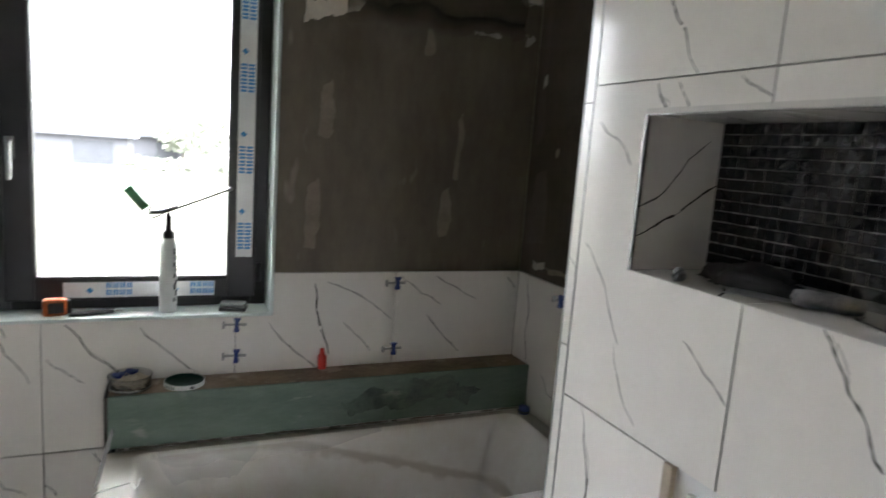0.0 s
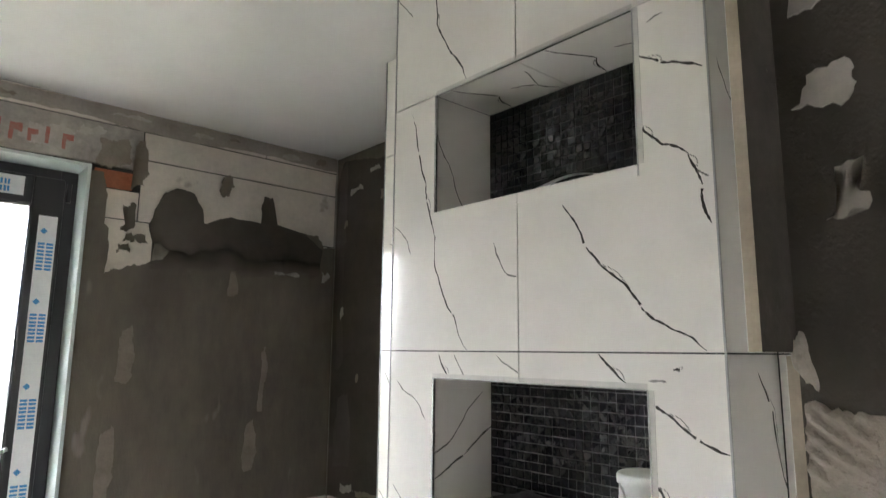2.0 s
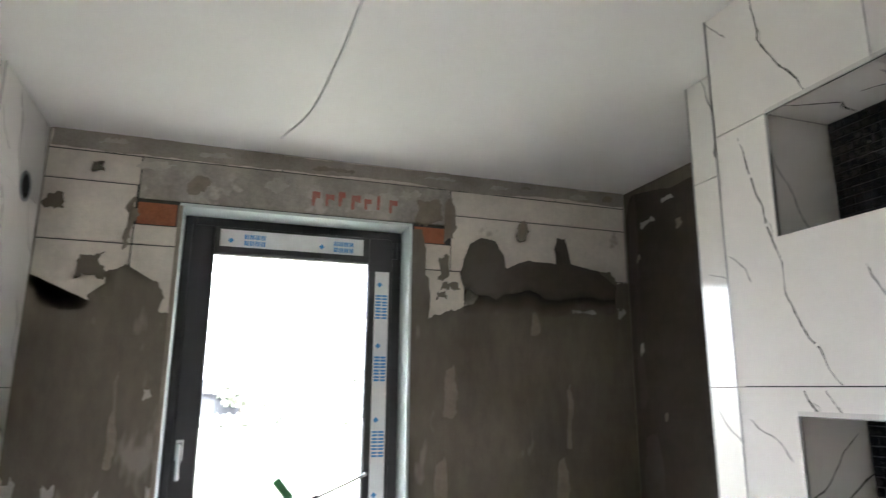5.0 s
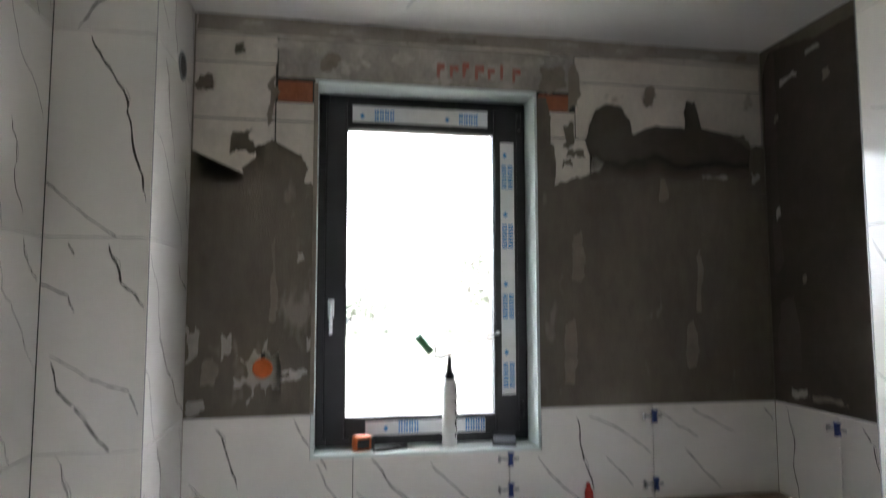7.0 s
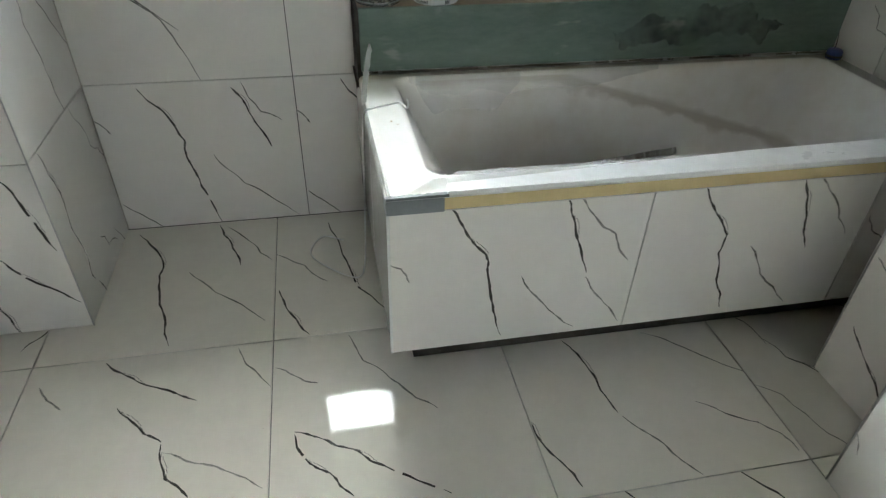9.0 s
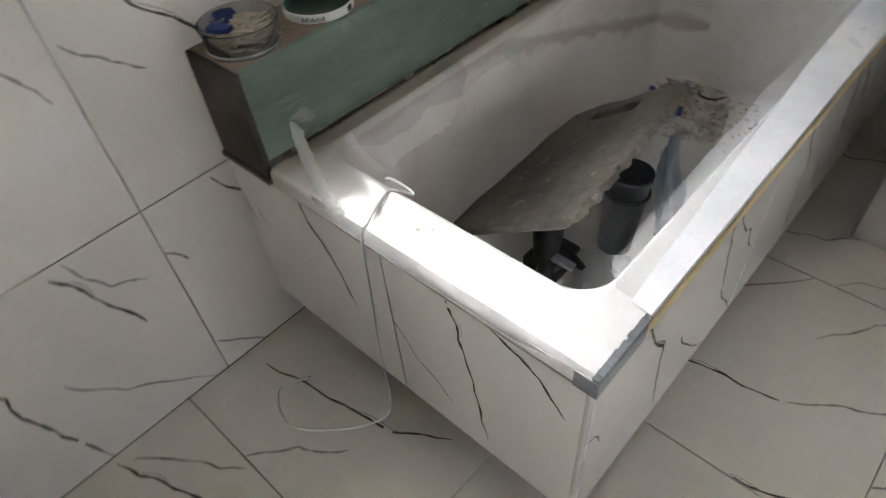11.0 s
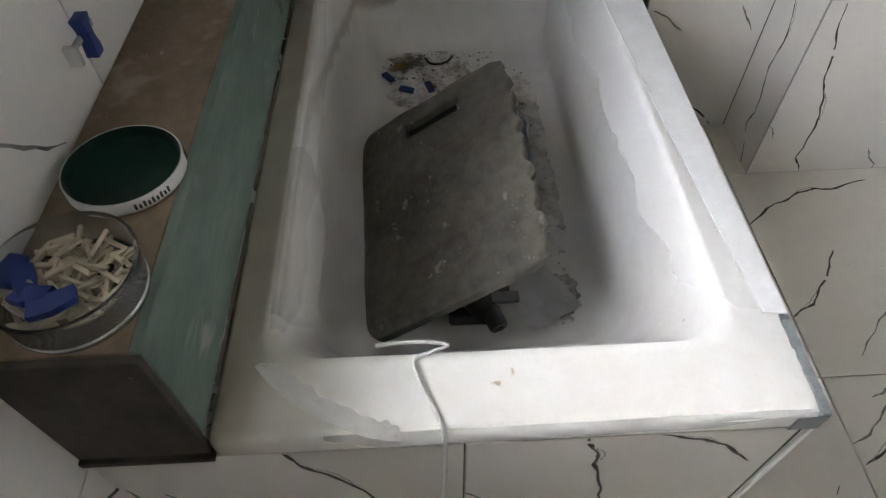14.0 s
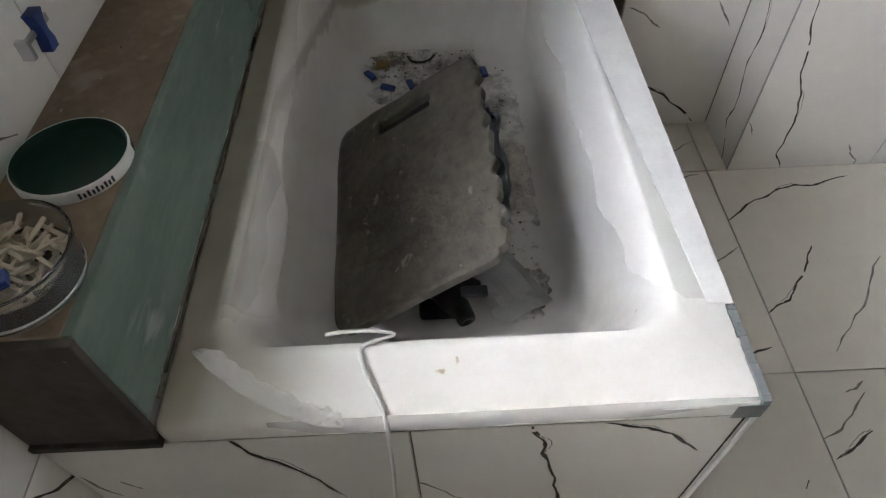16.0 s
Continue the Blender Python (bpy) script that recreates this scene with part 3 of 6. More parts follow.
def tile_mesh(rects, design, turn, off, glaze, body):
    """A cut tile made of rectangles (u0, v0, u1, v1) that butt; turn: the print's quarter turns or mirror; off: the cut's place in the print."""
    key = (tuple(rects), design, turn, off, glaze.name, body.name)
    if key in TILE_MESHES:
        return TILE_MESHES[key]
    bm = bmesh.new()
    c = 0.0007 if len(rects) == 1 else 0.0
    for u0, v0, u1, v1 in rects:
        lo = [bm.verts.new(p) for p in ((u0, v0, 0), (u1, v0, 0), (u1, v1, 0), (u0, v1, 0))]
        mid = [bm.verts.new(p) for p in ((u0, v0, T - c), (u1, v0, T - c), (u1, v1, T - c), (u0, v1, T - c))]
        hi = mid if not c else [bm.verts.new(p) for p in ((u0 + c, v0 + c, T), (u1 - c, v0 + c, T), (u1 - c, v1 - c, T), (u0 + c, v1 - c, T))]
        bm.faces.new(hi)
        bm.faces.new(lo[::-1]).material_index = 4
        for i in range(4):
            j = (i + 1) % 4
            bm.faces.new((lo[i], lo[j], mid[j], mid[i])).material_index = 3
            if c:
                bm.faces.new((mid[i], mid[j], hi[j], hi[i]))
    for w, q in STROKES[design]:
        pts = []
        for p in q:
            x, y = p.x, p.y
            if turn == 1:
                x, y = y, 0.6 - x
            elif turn == 2:
                x, y = 0.6 - x, 0.6 - y
            elif turn == 3:
                x, y = 0.6 - y, x
            elif turn == 4:
                x, y = 0.6 - x, y
            pts.append(Vector((x - off[0], y - off[1])))
        for u0, v0, u1, v1 in rects:
            g = clipped(pts, u0 + 0.0008, u1 - 0.0008, v0 + 0.0008, v1 - 0.0008)
            if len(g) > 2:
                area = sum(a.x * b.y - b.x * a.y for a, b in zip(g, g[1:] + g[:1]))
                if abs(area) < 1e-9:
                    continue
                g = g if area > 0 else g[::-1]
                bm.faces.new([bm.verts.new((p.x, p.y, T + 0.00025)) for p in g]).material_index = 1 if w == 2 else 2
    bmesh.ops.remove_doubles(bm, verts=[v for v in bm.verts if v.co.z > T + 0.0001], dist=0.00002)
    me = bpy.data.meshes.new("tile")
    bm.to_mesh(me)
    bm.free()
    # the last slot's near-black puts the shade behind overhanging tiles into their backs
    for m in (glaze, VEIN, VEIN_GREY, body, BOARD_AND_BACK_SHADE):
        me.materials.append(m)
    TILE_MESHES[key] = me
    return me


def lay(parent, origin, u, v, rects, design=0, turn=0, off=(0, 0), glaze=None, body=None):
    """Lay one tile: origin is its lower corner on the wall, u and v its sides' directions."""
    u, v = Vector(u), Vector(v)
    n = u.cross(v)
    ob = new("tile", tile_mesh(rects, design, turn, off, glaze or TILE, body or TILE_BODY))
    ob.parent = parent
    ob.matrix_basis = Matrix(((u.x, v.x, n.x, origin[0]), (u.y, v.y, n.y, origin[1]), (u.z, v.z, n.z, origin[2]), (0, 0, 0, 1)))
    return ob


J = 0.0013  # half a joint


def field(parent, origin, u, v, us, vs, pick, glaze=None, slide=0.0):
    """Tiles between the joints us and vs, measured from origin along u and v."""
    o, uu, vv = Vector(origin), Vector(u), Vector(v)
    for i, (a, b) in enumerate(zip(us, us[1:])):
        for k, (c, d) in enumerate(zip(vs, vs[1:])):
            design, turn = pick(i, k)
            w, h = round(b - a - 2 * J, 4), round(d - c - 2 * J, 4)
            lay(parent, o + uu * (a + J) + vv * (c + J), u, v, [(0, 0, w, h)], design, turn, (slide, round(max(0.0, 0.6 - h), 3)), glaze)


X, Y, Z = (1, 0, 0), (0, 1, 0), (0, 0, 1)
NX, NY = (-1, 0, 0), (0, -1, 0)
CEIL = 2.628
XL, XR = -1.19, 1.455          # side walls
COURSE = [0, 0.51, 1.116, 1.722, 2.333, CEIL]


def structure(name, bm, mats, label, category):
    return tagged(link(name, bm, mats), label, category, kind="structure")


# ---- large structure ----
floor = structure("floor", boxes(((XL - 0.2, -3.95, -0.48), (2.3, 0.018, -0.010))), GROUT, "polished white floor tiles with dark veins and dark joints", "floor")
ceiling = structure("ceiling", boxes(((XL - 0.2, -3.95, CEIL), (2.3, 0.4, CEIL + 0.2))), WHITE_PAINT, "smooth white painted ceiling", "ceiling")

# window wall: masonry with an opening
WX0, WX1, WZ0, WZ1 = -0.445, 0.418, 0.968, 2.378
wall_window = structure("wall_window", boxes(
    ((XL - 0.2, 0.018, -0.48), (WX0 - 0.012, 0.40, CEIL)), ((WX1 + 0.012, 0.018, -0.48), (2.3, 0.40, CEIL)),
    ((WX0 - 0.012, 0.018, -0.48), (WX1 + 0.012, 0.40, WZ0 - 0.012)), ((WX0 - 0.012, 0.018, WZ1 + 0.012), (WX1 + 0.012, 0.40, CEIL))), LINTEL,
    "half-tiled window wall with bare cement render above the tiles", "wall")
part("tile_backing", boxes(((-0.905, 0.010, 0), (XR, 0.0178, WZ0 - 0.012)), ((-0.905, 0.010, WZ0 - 0.012), (WX0 - 0.012, 0.0178, 1.113)), ((WX1 + 0.012, 0.010, WZ0 - 0.012), (XR, 0.0178, 1.113))), GROUT, wall_window)


structure("roof_eaves", boxes(((XL - 2.0, 0.4005, 2.752), (3.4, 1.16, 2.90)), ((XL - 2.0, 1.1605, 2.735), (3.4, 1.20, 2.92))), SOFFIT, "pale soffit of the eaves above the window", "eaves")

left_wall = structure("wall_left", boxes(((XL - 0.2, -3.8, 0), (XL - T, 0.018, CEIL))), GROUT, "fully tiled white veined side wall", "wall")
right_wall = structure("wall_right", boxes(((XR + T, -0.965, 0), (2.3, 0.018, CEIL))), RENDER, "wall at the tub's end, tiled below, bare cement render above", "wall")
# out of view; its opening is added to let fill daylight in from behind
back_wall = structure("wall_back", boxes(((XL - 0.2, -3.95, 0), (-0.75, -3.8, CEIL)), ((0.95, -3.95, 0), (2.3, -3.8, CEIL)), ((-0.75, -3.95, 2.05), (0.95, -3.8, CEIL)), ((-0.75, -3.95, 0), (0.95, -3.8, 1.2)), ((-0.75, -3.95, 1.2), (0.0, -3.8, 2.05)), ((0.45, -3.95, 1.2), (0.95, -3.8, 2.05)), ((0.0, -3.95, 1.62), (0.45, -3.8, 2.05))), WHITE_PAINT, "plain unseen wall with an added opening for fill daylight", "wall")
far_wall = structure("wall_far", boxes(((2.0, -3.8, 0), (2.3, -2.42, CEIL))), WHITE_PAINT, "plain wall", "wall")

pier = structure("wall_pier", boxes(((XL - T, -0.478 + T, 0), (-0.905 - T, 0.0178, CEIL))), GROUT, "fully tiled corner pier beside the window", "wall")
core = structure("wall_bay", boxes(((1.02 + T, -1.278 - T, 0), (2.3, -0.965, CEIL))), RENDER, "tiled wall return beside the tub", "wall")

# ledge with niches: masonry block around two recesses
NY0, NY1 = -1.428, -1.936
N1, N2 = (1.412, 1.680), (2.042, 2.316)
bx0, bx1 = 0.82 + T, 1.005
niche_wall = structure("wall_niches", boxes(
    ((bx0, NY0 + T, 0), (bx1, -1.278 - T, CEIL)), ((bx0, -2.06 + T, 0), (bx1, NY1 - T, CEIL)),
    ((bx0, NY1 - T, 0), (bx1, NY0 + T, N1[0] - T)), ((bx0, NY1 - T, N1[1] + T), (bx1, NY0 + T, N2[0] - T)), ((bx0, NY1 - T, N2[1] + T), (bx1, NY0 + T, CEIL)),
    ((bx1, -2.06 + T, 0), (2.3, -1.278 - T, CEIL))), GROUT, "fully tiled wall block with two recessed niches", "wall")

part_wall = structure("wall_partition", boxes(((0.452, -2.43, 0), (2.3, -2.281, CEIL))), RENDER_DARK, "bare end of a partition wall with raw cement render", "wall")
part("recess_wall", boxes(((1.005 + T, -2.281, 0), (1.2, -2.06 + T, CEIL))), GROUT, part_wall)

# ---- loose render and raw masonry above the tiles ----
WALL_UP = Matrix(((1, 0, 0, 0), (0, 0, -1, 0.018), (0, 1, 0, 0), (0, 0, 0, 1)))


def block(x0, z0, x1, z1, mat, name, proud):
    bm = bmesh.new()
    add_box(bm, (x0 + 0.002, 0.018 - proud, z0 + 0.002), (x1 - 0.002, 0.019, z1 - 0.002), 0, 0.003)
    part(name, bm, mat, wall_window)


part("joint_mortar", boxes(((-0.904, 0.0165, 1.9), (WX0 - 0.013, 0.0176, CEIL)), ((WX1 + 0.013, 0.0165, 1.9), (XR, 0.0176, CEIL)), ((WX0 - 0.012, 0.0165, WZ1 + 0.014), (WX1 + 0.012, 0.0176, CEIL))), GROUT, wall_window, "dark open joints")
rnd = random.Random(4)
for z0, z1, edges in ((1.90, 2.225, (-0.905, -0.605, WX0 - 0.012)), (2.225, 2.445, (-0.905, -0.605)), (2.445, 2.555, (-0.905, -0.60)), (2.555, 2.628, (-0.905, -0.70, -0.1, 0.5, 1.1, XR))):
    for a, b in zip(edges, edges[1:]):
        block(a, z0, b, z1, BLOCK, "block", 0.006 + rnd.uniform(0, 0.0015))
for z0, z1, edges in ((1.90, 2.205, (WX1 + 0.012, 0.90, XR)), (2.205, 2.315, (WX1 + 0.012, 0.60)), (2.205, 2.445, (0.60, XR)), (2.445, 2.555, (0.60, XR))):
    for a, b in zip(edges, edges[1:]):
        block(a, z0, b, z1, BLOCK, "block", 0.006 + rnd.uniform(0, 0.0015))
block(-0.60, 2.395, 0.60, 2.555, LINTEL, "lintel", 0.008)
block(-0.605, 2.225, WX0 - 0.012, 2.30, BLOCK, "block", 0.0065)
block(-0.60, 2.30, -0.465, 2.385, BRICK, "brick", 0.007)
block(0.44, 2.315, 0.575, 2.385, BRICK, "brick", 0.007)


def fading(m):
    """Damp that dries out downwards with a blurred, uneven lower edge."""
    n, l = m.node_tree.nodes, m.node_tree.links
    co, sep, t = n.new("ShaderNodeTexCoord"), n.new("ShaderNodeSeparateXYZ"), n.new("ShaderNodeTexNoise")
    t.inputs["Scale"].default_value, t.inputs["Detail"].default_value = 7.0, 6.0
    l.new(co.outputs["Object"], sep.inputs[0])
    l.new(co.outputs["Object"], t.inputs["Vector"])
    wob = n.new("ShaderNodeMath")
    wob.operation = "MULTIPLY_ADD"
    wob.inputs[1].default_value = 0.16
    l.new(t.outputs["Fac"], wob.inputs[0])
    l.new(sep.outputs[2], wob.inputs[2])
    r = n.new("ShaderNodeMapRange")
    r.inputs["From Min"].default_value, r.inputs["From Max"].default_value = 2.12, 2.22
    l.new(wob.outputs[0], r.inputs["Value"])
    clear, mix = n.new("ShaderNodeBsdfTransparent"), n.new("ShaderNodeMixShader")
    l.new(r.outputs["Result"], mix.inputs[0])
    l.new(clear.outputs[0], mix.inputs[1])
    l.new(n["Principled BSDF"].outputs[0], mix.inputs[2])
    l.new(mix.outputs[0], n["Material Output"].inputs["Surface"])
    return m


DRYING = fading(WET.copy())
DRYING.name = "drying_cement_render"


def coat(outline, depth, mat, name, parent=wall_window, m=WALL_UP, amp=0.010, seed=1, steps=5):
    part(name, slab(ragged(outline, amp, seed, steps), depth, m), mat, parent)


SCRAPE = material("pale_scrape", (0.285, 0.248, 0.198), 0.95, vary=0.5, scale=14, second=(0.20, 0.172, 0.135), bump=0.3)
PALE = material("pale_gypsum", (0.52, 0.48, 0.42), 0.95, vary=0.3, scale=20, bump=0.5)
BURST = []
for k in range(18):
    a, q = 2 * math.pi * k / 18, (0.045 if k % 2 else (0.115, 0.085, 0.10, 0.075, 0.12, 0.09, 0.13, 0.08, 0.10)[k // 2])
    BURST.append((-0.632 + q * math.cos(a) * 0.85, 1.287 + q * math.sin(a) * 1.15))
MORTAR = material("rough_bedding_mortar", (0.40, 0.36, 0.305), 0.95, vary=0.45, scale=9, bump=0.8, bump_scale=110, second=(0.27, 0.24, 0.20))
# first the wide coats, then the fresh dark patches and pale scrapes on them
coat([(-0.905, 1.118), (WX0 - 0.012, 1.118), (WX0 - 0.012, 1.975), (-0.49, 2.065), (-0.55, 2.10), (-0.617, 2.15), (-0.676, 2.06), (-0.734, 1.975), (-0.83, 1.97), (-0.875, 2.0), (-0.905, 2.10)], 0.013, RENDER, "render_coat", seed=2, amp=0.022)
coat([(WX1 + 0.012, 1.118), (XR, 1.118), (XR, 2.20), (1.399, 2.19), (1.36, 2.25), (1.285, 2.25), (1.10, 2.262), (0.95, 2.265), (0.86, 2.23), (0.80, 2.24), (0.70, 2.07), (0.62, 2.04), (0.54, 2.02), (0.49, 1.985), (0.51, 2.06), (0.50, 2.14), (0.475, 2.2), (0.485, 2.30), (0.47, 2.37), (0.432, 2.37)], 0.013, RENDER, "render_coat", seed=3, amp=0.007)
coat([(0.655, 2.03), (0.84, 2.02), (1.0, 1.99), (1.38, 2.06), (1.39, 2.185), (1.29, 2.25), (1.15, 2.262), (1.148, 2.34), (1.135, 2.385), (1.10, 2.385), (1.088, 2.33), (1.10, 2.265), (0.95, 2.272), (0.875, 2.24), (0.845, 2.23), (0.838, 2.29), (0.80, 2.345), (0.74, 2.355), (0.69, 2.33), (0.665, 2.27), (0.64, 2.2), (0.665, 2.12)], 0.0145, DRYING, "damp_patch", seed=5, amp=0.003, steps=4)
for k, (x, z, w, h) in enumerate(((0.59, 2.42, 0.022, 0.10), (0.565, 2.22, 0.022, 0.055), (0.60, 2.14, 0.045, 0.018), (0.56, 2.10, 0.022, 0.02), (-0.72, 2.14, 0.05, 0.05), (-0.86, 2.36, 0.03, 0.03), (0.93, 2.40, 0.016, 0.05), (-0.62, 2.30, 0.012, 0.10), (0.50, 2.46, 0.06, 0.05), (-0.74, 2.50, 0.02, 0.02), (-0.66, 2.08, 0.02, 0.05))):
    coat([(x - w, z - h), (x + w, z - h * 0.8), (x + w * 0.7, z + h), (x - w * 0.8, z + h * 0.7), (x - w, z - h)][:-1], 0.0085 + 0.0006 * k, (SCRAPE if k in (0, 6, 7, 8) else RENDER), "mortar_smear", seed=20 + k, amp=0.018, steps=4)
for k, (x, z, w, h) in enumerate(((0.56, 1.34, 0.028, 0.13), (1.13, 1.62, 0.016, 0.13), (1.09, 1.36, 0.022, 0.10), (0.60, 1.72, 0.03, 0.10), (0.98, 2.0, 0.02, 0.05), (-0.60, 1.62, 0.01, 0.16), (-0.82, 1.28, 0.03, 0.05))):
    coat([(x - w, z - h), (x + w * 0.5, z - h), (x + w, z), (x + w * 0.4, z + h), (x - w * 0.7, z + h * 0.8)], 0.0138, SCRAPE, "scrape", seed=40 + k, amp=0.007, steps=4)
for k, (x, z, w, h) in enumerate(((-0.71, 1.24, 0.022, 0.02), (-0.545, 1.25, 0.03, 0.012), (-0.76, 1.37, 0.02, 0.05), (-0.88, 1.38, 0.02, 0.07), (-0.86, 1.15, 0.03, 0.03), (-0.46, 1.38, 0.015, 0.03), (-0.50, 1.27, 0.03, 0.02), (1.41, 2.06, 0.02, 0.025), (1.22, 2.06, 0.06, 0.012), (0.86, 2.22, 0.025, 0.015), (-0.50, 1.70, 0.012, 0.02))):
    coat([(x - w, z - h), (x + w * 0.3, z - h * 0.6), (x + w, z), (x + w * 0.5, z + h), (x - w * 0.5, z + h * 0.4), (x - w, z + h)], 0.0142, PALE, "gypsum_smear", seed=60 + k, amp=min(w, h) * 0.5, steps=4)
coat([(-0.90, 2.566), (-0.3, 2.559), (0.3, 2.566), (0.9, 2.560), (XR, 2.564), (XR, 2.627), (0.5, 2.6262), (-0.90, 2.627)], 0.0092, MORTAR, "mortar_band", seed=181, amp=0.007)
coat(BURST, 0.0143, PALE, "gypsum_burst", seed=177, amp=0.012)
for k, (x, z, w, h) in enumerate(((0.82, 2.59, 0.05, 0.010), (0.95, 2.60, 0.03, 0.008), (1.22, 2.585, 0.05, 0.012), (0.55, 2.60, 0.07, 0.010), (0.10, 2.585, 0.09, 0.010), (-0.35, 2.59, 0.06, 0.012), (-0.70, 2.60, 0.05, 0.012), (1.37, 2.595, 0.03, 0.015), (-0.12, 2.50, 0.05, 0.02), (0.42, 2.52, 0.05, 0.02), (-0.40, 2.47, 0.04, 0.03), (-0.55, 2.53, 0.07, 0.015))):
    coat([(x - w, z - h), (x + w * 0.6, z - h * 0.7), (x + w, z + h * 0.2), (x + w * 0.4, z + h), (x - w * 0.6, z + h * 0.6)], 0.0099 if z > 2.56 else 0.0090, PALE if k % 3 != 1 else SCRAPE, "gypsum_smear", seed=190 + k, amp=min(w, h) * 0.6)
# red stencil marks on the lintel, as plain bars
for k, (w, h, low) in enumerate(((0.030, 0.058, 0), (0.034, 0.05, 1), (0.026, 0.06, 0), (0.036, 0.06, 1), (0.030, 0.045, 0), (0.012, 0.06, 1), (0.034, 0.055, 0))):
    x, z = 0.02 + k * 0.052, 2.428 + 0.004 * (k % 3)
    coat([(x, z), (x + 0.010, z), (x + 0.011, z + h * 0.6), (x + w, z + h * (0.5 if low else 0.6)), (x + w, z + h), (x, z + h)], 0.0104, RED_INK, "stencil_mark", seed=170 + k, amp=0.0015, steps=3)
coat([(0.20, 2.44), (0.30, 2.43), (0.36, 2.46), (0.33, 2.52), (0.22, 2.51)], 0.0085, PALE, "gypsum_smear", seed=80, amp=0.015)

# end wall of the tub and the bare partition end
END_UP = Matrix(((0, 0, -1, XR + T + 0.001), (-1, 0, 0, 0), (0, 1, 0, 0), (0, 0, 0, 1)))
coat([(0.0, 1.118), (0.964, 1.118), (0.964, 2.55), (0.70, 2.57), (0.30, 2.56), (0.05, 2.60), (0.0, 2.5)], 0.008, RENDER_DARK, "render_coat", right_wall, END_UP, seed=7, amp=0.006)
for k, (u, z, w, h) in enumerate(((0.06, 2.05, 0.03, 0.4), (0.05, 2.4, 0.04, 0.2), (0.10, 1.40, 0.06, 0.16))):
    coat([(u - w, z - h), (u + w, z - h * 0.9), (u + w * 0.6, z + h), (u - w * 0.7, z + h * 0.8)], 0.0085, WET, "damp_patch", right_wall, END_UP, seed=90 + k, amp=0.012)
for k, (u, z, w, h) in enumerate(((0.16, 2.45, 0.05, 0.02), (0.08, 2.3, 0.012, 0.02), (0.3, 2.52, 0.04, 0.012), (0.2, 1.62, 0.01, 0.02), (0.15, 1.17, 0.05, 0.02), (0.30, 1.16, 0.09, 0.015), (0.07, 1.9, 0.012, 0.03), (0.36, 2.4, 0.02, 0.02))):
    coat([(u - w, z - h), (u + w, z - h * 0.4), (u + w * 0.6, z + h), (u - w, z + h * 0.6)], 0.0088, SCRAPE if k % 2 else PALE, "gypsum_smear", right_wall, END_UP, seed=110 + k, amp=min(w, h) * 0.4)
STUB = Matrix(((0, 0, -1, 0.452), (-1, 0, 0, -2.281), (0, 1, 0, 0), (0, 0, 0, 1)))
for k, (u, z, w, h) in enumerate(((0.040, 2.07, 0.020, 0.06), (0.032, 1.945, 0.022, 0.014), (0.042, 1.86, 0.014, 0.022), (0.018, 2.02, 0.005, 0.010), (0.05, 2.28, 0.025, 0.08))):
    coat([(u - w, z - h), (u + w, z - h * 0.8), (u + w, z + h), (u - w * 0.4, z + h * 0.8)], 0.002, PALE, "gypsum_smear", part_wall, STUB, seed=130 + k, amp=0.011, steps=7)


def adhesive_bed():
    """A combed bed of tile adhesive on the partition's end, with a ragged rim."""
    bm = bmesh.new()
    nu, nz = 56, 300
    grid = []
    for i in range(nu + 1):
        col = []
        u = i / nu * 0.14
        top = 1.700 - 0.10 * u + 0.008 * noise.noise((u * 60, 0, 3)) + 0.004 * noise.noise((u * 200, 1, 3))
        for k in range(nz + 1):
            z = 0.9 + (top - 0.9) * k / nz
            comb = 0.5 + 0.5 * math.sin((z * 0.80 + u * 0.60) * 2 * math.pi / 0.0105)
            smear = max(0.0, min(1.0, 0.5 + 2.2 * noise.noise((u * 22, z * 16, 5))))
            d = 0.006 + 0.007 * comb * smear + 0.004 * noise.noise((u * 70, z * 70, 1)) + 0.0016 * noise.noise((u * 260, z * 260, 2))
            if i == 0 or k == nz:
                d = 0.0
            col.append(bm.verts.new((0.4518 - d, -2.283 - u + (0.0025 * noise.noise((0, z * 120, 9)) if i < 2 else 0), z)))
        grid.append(col)
    for a, b in zip(grid, grid[1:]):
        for k in range(nz):
            f = bm.faces.new((a[k], a[k + 1], b[k + 1], b[k]))
            f.smooth = True
    return bm


part("adhesive_bed", adhesive_bed(), ADHESIVE, part_wall)
bm = bmesh.new()
bmesh.ops.create_icosphere(bm, subdivisions=4, radius=1)
for v in bm.verts:
    q = 1 + 0.35 * noise.noise(v.co * 1.7) + 0.2 * noise.noise(v.co * 5)
    v.co = Vector((0.4495 + v.co.x * 0.007 * q, -2.284 + v.co.y * 0.006 * q - 0.008 * max(0.0, -v.co.z), 1.733 + v.co.z * 0.020 * q))
for f in bm.faces:
    f.smooth = True
part("adhesive_lump", bm, ADHESIVE, part_wall)

# ---- outside ----
ground = structure("ground", boxes(((-400, -400, -1.9), (400, 900, -1.4))), GRASS, "pale dry meadow outside the window", "ground")


def house(x, y, w, d, h, roof_h):
    ob = tagged(empty("house", Matrix.Translation((x, y, -1.4))), "pale low house with a shallow grey roof and a garage gate", "house")
    part("wall", boxes(((0, 0, 0), (w, d, h))), STUCCO, ob)
    bm = slab([(-0.6, 0), (w + 0.6, 0), (w - 2, roof_h), (2, roof_h)], d + 1.2, Matrix(((1, 0, 0, 0), (0, 0, -1, d + 0.6), (0, 1, 0, h), (0, 0, 0, 1))))
    part("roof", bm, ROOF, ob)
    part("gate", boxes(((w * 0.62, -0.05, 0), (w * 0.90, 0.02, 1.9))), GATE, ob, "grey garage gate")
    return ob


